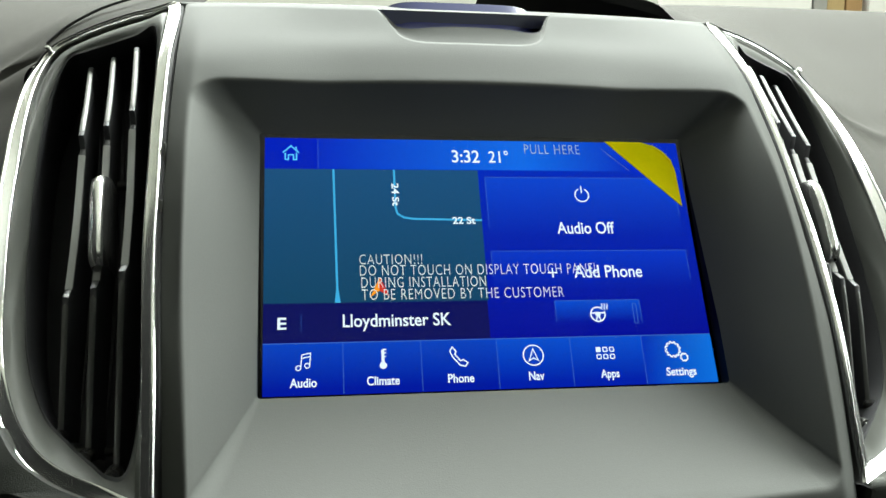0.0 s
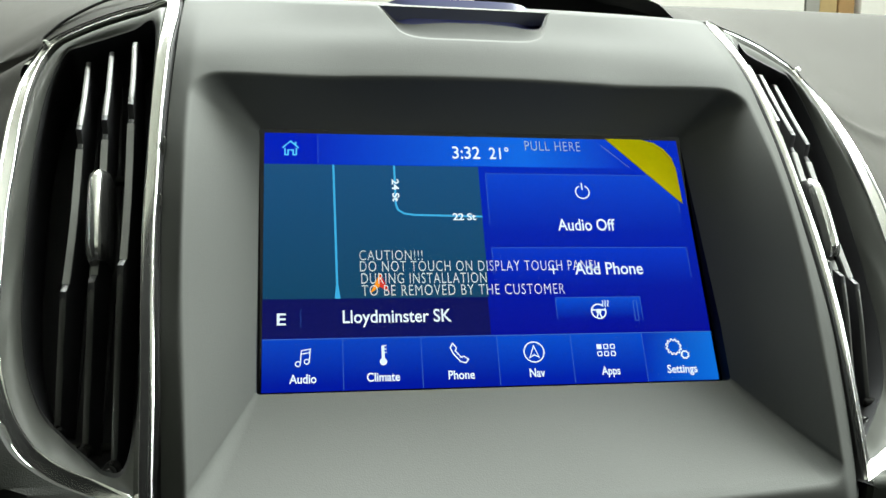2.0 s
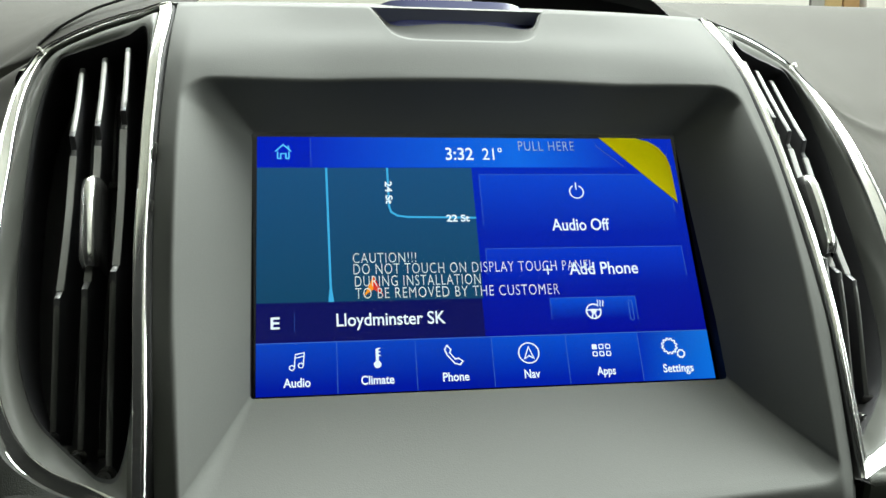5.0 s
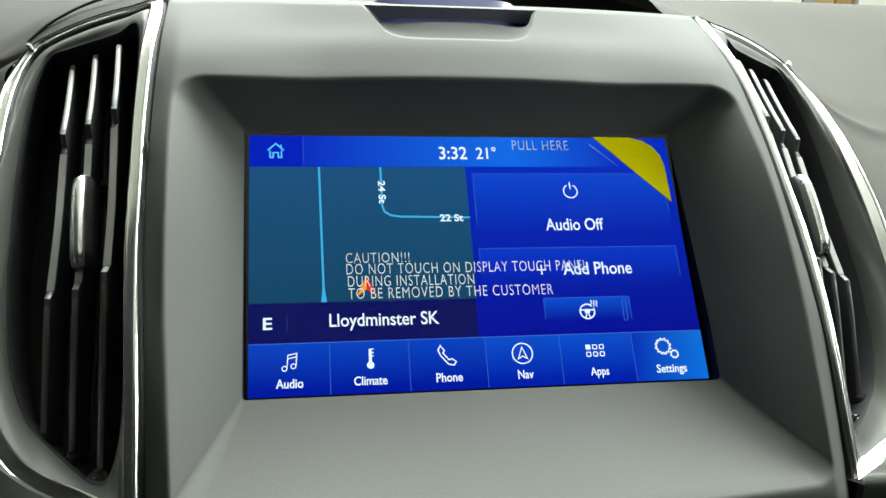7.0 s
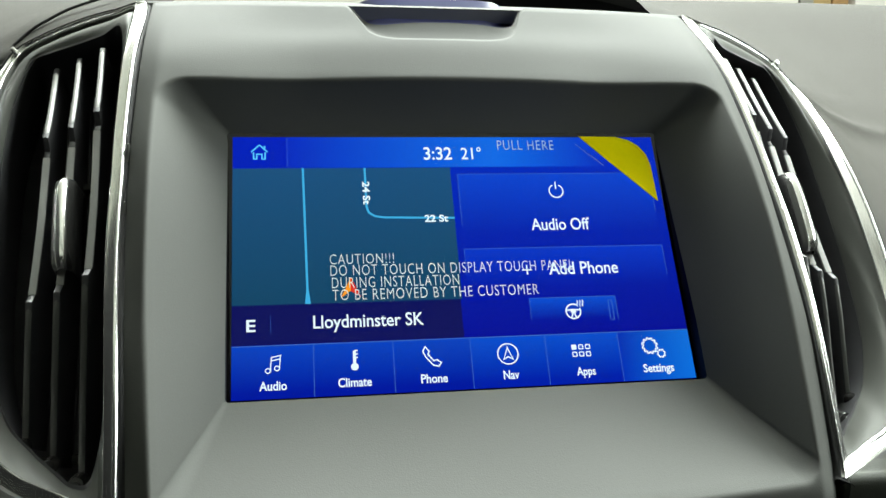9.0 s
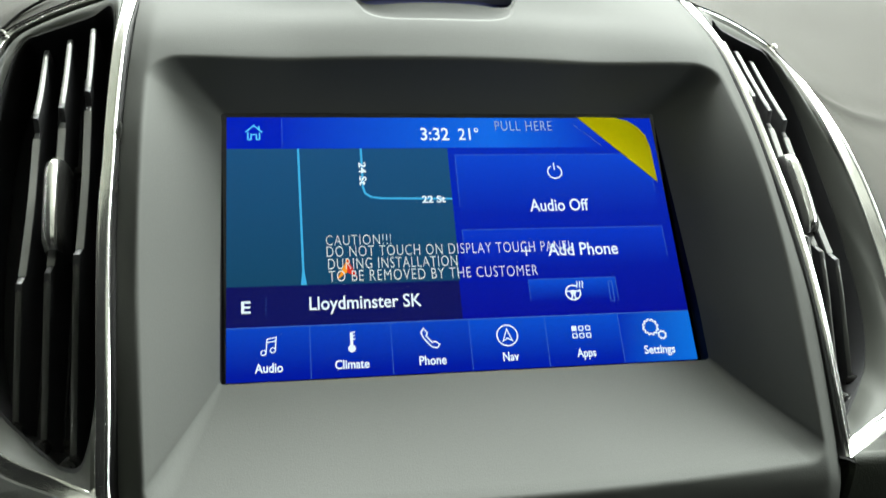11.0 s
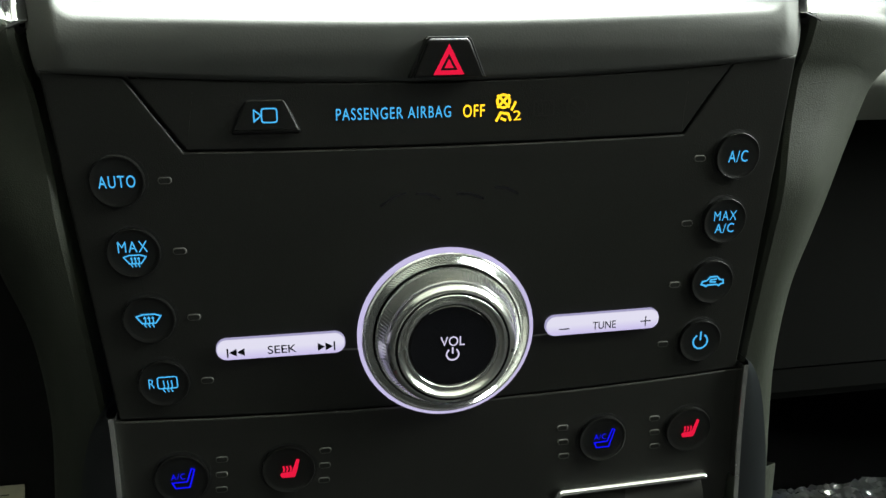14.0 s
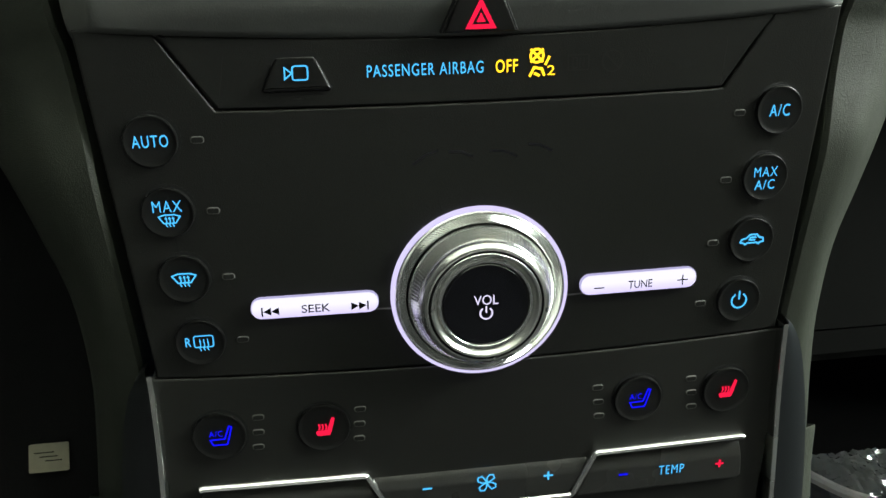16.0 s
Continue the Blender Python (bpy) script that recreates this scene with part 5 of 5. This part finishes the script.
def build_lower(s, name, label):
    t = thing(name, label=label, category="dashboard")
    keys = ((-0.10, 0.06), (-0.13, 0.075), (-0.17, 0.085), (-0.205, 0.094), (-0.215, 0.098), (-0.218, 0.104), (-0.216, 0.12), (-0.20, 0.25)) if s > 0 else ((-0.10, 0.06), (-0.14, 0.075), (-0.20, 0.095), (-0.26, 0.1008), (-0.30, 0.105), (-0.31, 0.14))
    rows = [[(x * s, y + 0.02 * math.sin(3 * (x - 0.1)), z) for x in np.linspace(0.105, 0.75, 24)] for z, y in keys]
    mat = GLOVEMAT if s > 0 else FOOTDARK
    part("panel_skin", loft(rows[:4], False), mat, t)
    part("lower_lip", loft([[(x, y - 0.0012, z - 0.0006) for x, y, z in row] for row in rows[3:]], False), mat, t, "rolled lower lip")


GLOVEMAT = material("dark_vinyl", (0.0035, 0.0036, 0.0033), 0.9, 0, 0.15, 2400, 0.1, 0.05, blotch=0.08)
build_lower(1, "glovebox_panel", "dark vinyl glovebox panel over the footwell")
build_lower(-1, "knee_panel", "black plastic knee panel below the dashboard")


def plain(name, corners, mat, kind="structure", depth=None):
    bm = bmesh.new()
    vs = [bm.verts.new(c) for c in corners]
    bm.faces.new(vs)
    if depth:
        r = bmesh.ops.extrude_face_region(bm, geom=bm.faces[:])
        bmesh.ops.translate(bm, vec=depth, verts=[g for g in r["geom"] if isinstance(g, bmesh.types.BMVert)])
    ob = part(name, bm, mat, None, smooth=False)
    return tagged(ob, kind=kind)


TRIMGREY = material("cabin_trim_grey", (0.04, 0.04, 0.038), 0.7, 0, 0.1, 600, blotch=0.06)
HEADLINER = material("headliner_cloth", (0.255, 0.2525, 0.238), 0.9, 0, 0.12, 900, 0.2, blotch=0.05)
WALLPAINT = material("workshop_wall_paint", (0.72, 0.73, 0.68), 0.7, 0, 0.05, 60, blotch=0.06)
CONCRETE = material("workshop_concrete", (0.30, 0.30, 0.28), 0.7, 0, 0.2, 40, blotch=0.15)
plain("floor", [(-4, -5, 0), (4, -5, 0), (4, 5, 0), (-4, 5, 0)], CONCRETE, depth=(0, 0, -0.1))
plain("ceiling", [(-4, -5, 3.6), (4, -5, 3.6), (4, 5, 3.6), (-4, 5, 3.6)], WALLPAINT, depth=(0, 0, 0.1))
plain("wall_front", [(-4, 5, 0), (4, 5, 0), (4, 5, 3.6), (-4, 5, 3.6)], WALLPAINT, depth=(0, 0.1, 0))
plain("wall_back", [(-4, -5, 0), (4, -5, 0), (4, -5, 3.6), (-4, -5, 3.6)], WALLPAINT, depth=(0, -0.1, 0))
plain("wall_left", [(-4, -5, 0), (-4, 5, 0), (-4, 5, 3.6), (-4, -5, 3.6)], WALLPAINT, depth=(-0.1, 0, 0))
plain("wall_right", [(4, -5, 0), (4, 5, 0), (4, 5, 3.6), (4, -5, 3.6)], WALLPAINT, depth=(0.1, 0, 0))
# cabin shell: floor pan, firewall, doors, rear wall, roof rails round the glass
plain("cabin_floor", [(-0.8, -1.8, 0.42), (0.8, -1.8, 0.42), (0.8, 0.75, 0.42), (-0.8, 0.75, 0.42)], FOOTDARK, depth=(0, 0, -0.03))
plain("firewall", [(-0.8, 0.62, 0.40), (0.8, 0.62, 0.40), (0.8, 0.50, 1.10), (-0.8, 0.50, 1.10)], FOOTDARK, depth=(0, 0.03, 0))
# unseen sheet added to stop the tubes' light leaking into the footwell
plain("cowl_light_block", [(-0.80, 0.38, 1.10), (0.80, 0.38, 1.10), (0.80, 0.80, 1.10), (-0.80, 0.80, 1.10)], FOOTDARK, depth=(0, 0, -0.03))
# unseen left door, near black to keep bounce light off the left cheek
plain("door_1", [(-0.80, -1.8, 0.40), (-0.80, 0.75, 0.40), (-0.80, 0.75, 1.12), (-0.80, -0.20, 1.75), (-0.80, -1.8, 1.75)], FOOTDARK, depth=(-0.05, 0, 0))
plain("door_2", [(0.80, -1.8, 0.40), (0.80, 0.75, 0.40), (0.80, 0.75, 1.12), (0.80, -0.62, 1.15), (0.80, -0.80, 1.75), (0.80, -1.8, 1.75)], TRIMGREY, depth=(0.05, 0, 0))
plain("roof_rail", [(0.80, -0.795, 1.64), (0.80, -0.20, 1.64), (0.80, -0.20, 1.75), (0.80, -0.80, 1.75)], HEADLINER, depth=(0.05, 0, 0))
plain("cabin_rear", [(-0.80, -1.8, 0.40), (0.80, -1.8, 0.40), (0.80, -1.8, 1.75), (-0.80, -1.8, 1.75)], TRIMGREY, depth=(0, -0.05, 0))
plain("headliner", [(-0.80, -1.8, 1.72), (0.80, -1.8, 1.72), (0.80, -0.85, 1.72), (-0.80, -0.85, 1.72)], HEADLINER, depth=(0, 0, 0.03))
plain("roof_header", [(-0.80, -0.30, 1.72), (0.80, -0.30, 1.72), (0.80, -0.20, 1.72), (-0.80, -0.20, 1.72)], HEADLINER, depth=(0, 0, 0.03))

# plastic cover crumpled over the passenger floor mat


def build_cover():
    t = thing("floor_cover", Matrix(), label="crumpled clear plastic cover over the dark floor mat", category="floor cover")
    t.matrix_basis = pose(0.42, 0.25, 0.455)
    bm = bmesh.new()
    nx, ny = 150, 110
    g = [[bm.verts.new((-0.3 + 0.6 * i / nx, -0.3 + 0.385 * j / ny, 0.007 * abs(noise.noise((i * 0.5, j * 0.5, 1.0))) + 0.004 * abs(noise.noise((i * 0.9, j * 0.9, 7.0))) + 0.008 * noise.noise((i * 0.06, j * 0.07, 4.0)))) for j in range(ny + 1)] for i in range(nx + 1)]
    for i in range(nx):
        for j in range(ny):
            bm.faces.new((g[i][j], g[i + 1][j], g[i + 1][j + 1], g[i][j + 1]))
    part("sheet", bm, COVERMAT, t, smooth=True, angle=20)
    mat = slab(rounded(0.6, 0.56, 0.04), 0.01, 0.002)
    bmesh.ops.rotate(mat, matrix=Matrix.Rotation(radians(-90), 3, "X"), verts=mat.verts)
    bmesh.ops.translate(mat, vec=(0, -0.02, -0.012), verts=mat.verts)
    part("mat", mat, FOOTDARK, t)


STRIPWHITE = material("white_plastic", (0.7312, 0.7312, 0.6825), 0.4, 0, 0.05, 200, blotch=0.05)
COVERMAT = material("dark_shiny_plastic", (0.306, 0.3213, 0.306), 0.13, 0.4, 0.1, 90, blotch=0.05)
build_cover()

edge_strip = new("sill_strip")
edge_strip.matrix_basis = pose(0.38, 0.27, 0.462)
tagged(edge_strip, "white curved plastic strip lying on the footwell floor", "plastic strip")
bm = tube([(-0.012, 0.050, 0.0), (-0.008, 0.030, 0.002), (-0.003, 0.013, 0.004), (0.008, -0.006, 0.004), (0.024, -0.020, 0.003), (0.055, -0.034, 0.0)], 0.005)
part("strip_body", bm, STRIPWHITE, edge_strip)

# shelf with boxes by the workshop wall, seen past the dashboard
CARD = material("brown_cardboard", (0.36, 0.22, 0.09), 0.8, 0, 0.12, 30, blotch=0.1)
CARDPALE = material("tan_cardboard", (0.45, 0.33, 0.15), 0.8, 0, 0.12, 30, blotch=0.1)
METALGREY = material("grey_shelf_metal", (0.35, 0.35, 0.33), 0.5, 0.3, 0.08, 40, blotch=0.05)
WHITEBOX = material("white_panel", (0.80, 0.80, 0.76), 0.5, 0, 0.05, 30, blotch=0.04)


def crate(name, x0, x1, y0, y1, z0, z1, mat, label, category):
    bm = slab([(x0, z0), (x1, z0), (x1, z1), (x0, z1)], y1 - y0, 0.008, 2)
    bmesh.ops.translate(bm, vec=(-(x0 + x1) / 2, 0, -z0), verts=bm.verts)
    ob = part(name, bm, mat, None)
    ob.matrix_basis = pose((x0 + x1) / 2, y0, z0)
    return tagged(ob, label, category)


crate("wall_cabinet", 1.75, 2.62, 4.0, 4.5, 0, 2.3, WHITEBOX, "white workshop cabinet by the wall", "cabinet")
crate("shelf_post", 2.63, 2.71, 4.0, 4.08, 0, 2.3, METALGREY, "grey metal shelf post by the workshop wall", "shelf post")
crate("shelf_board", 2.71, 3.9, 4.0, 4.5, 0, 1.62, METALGREY, "grey metal shelf unit by the workshop wall", "shelf")
crate("cardboard_box", 2.72, 2.825, 4.02, 4.3, 1.62, 2.05, CARDPALE, "tan cardboard box standing on the shelf", "box")
crate("cardboard_box", 2.835, 2.93, 4.02, 4.3, 1.62, 2.0, CARD, "brown cardboard box standing on the shelf", "box")
crate("storage_box", 2.97, 3.5, 4.02, 4.4, 1.62, 2.1, WHITEBOX, "white storage box on the shelf", "box")
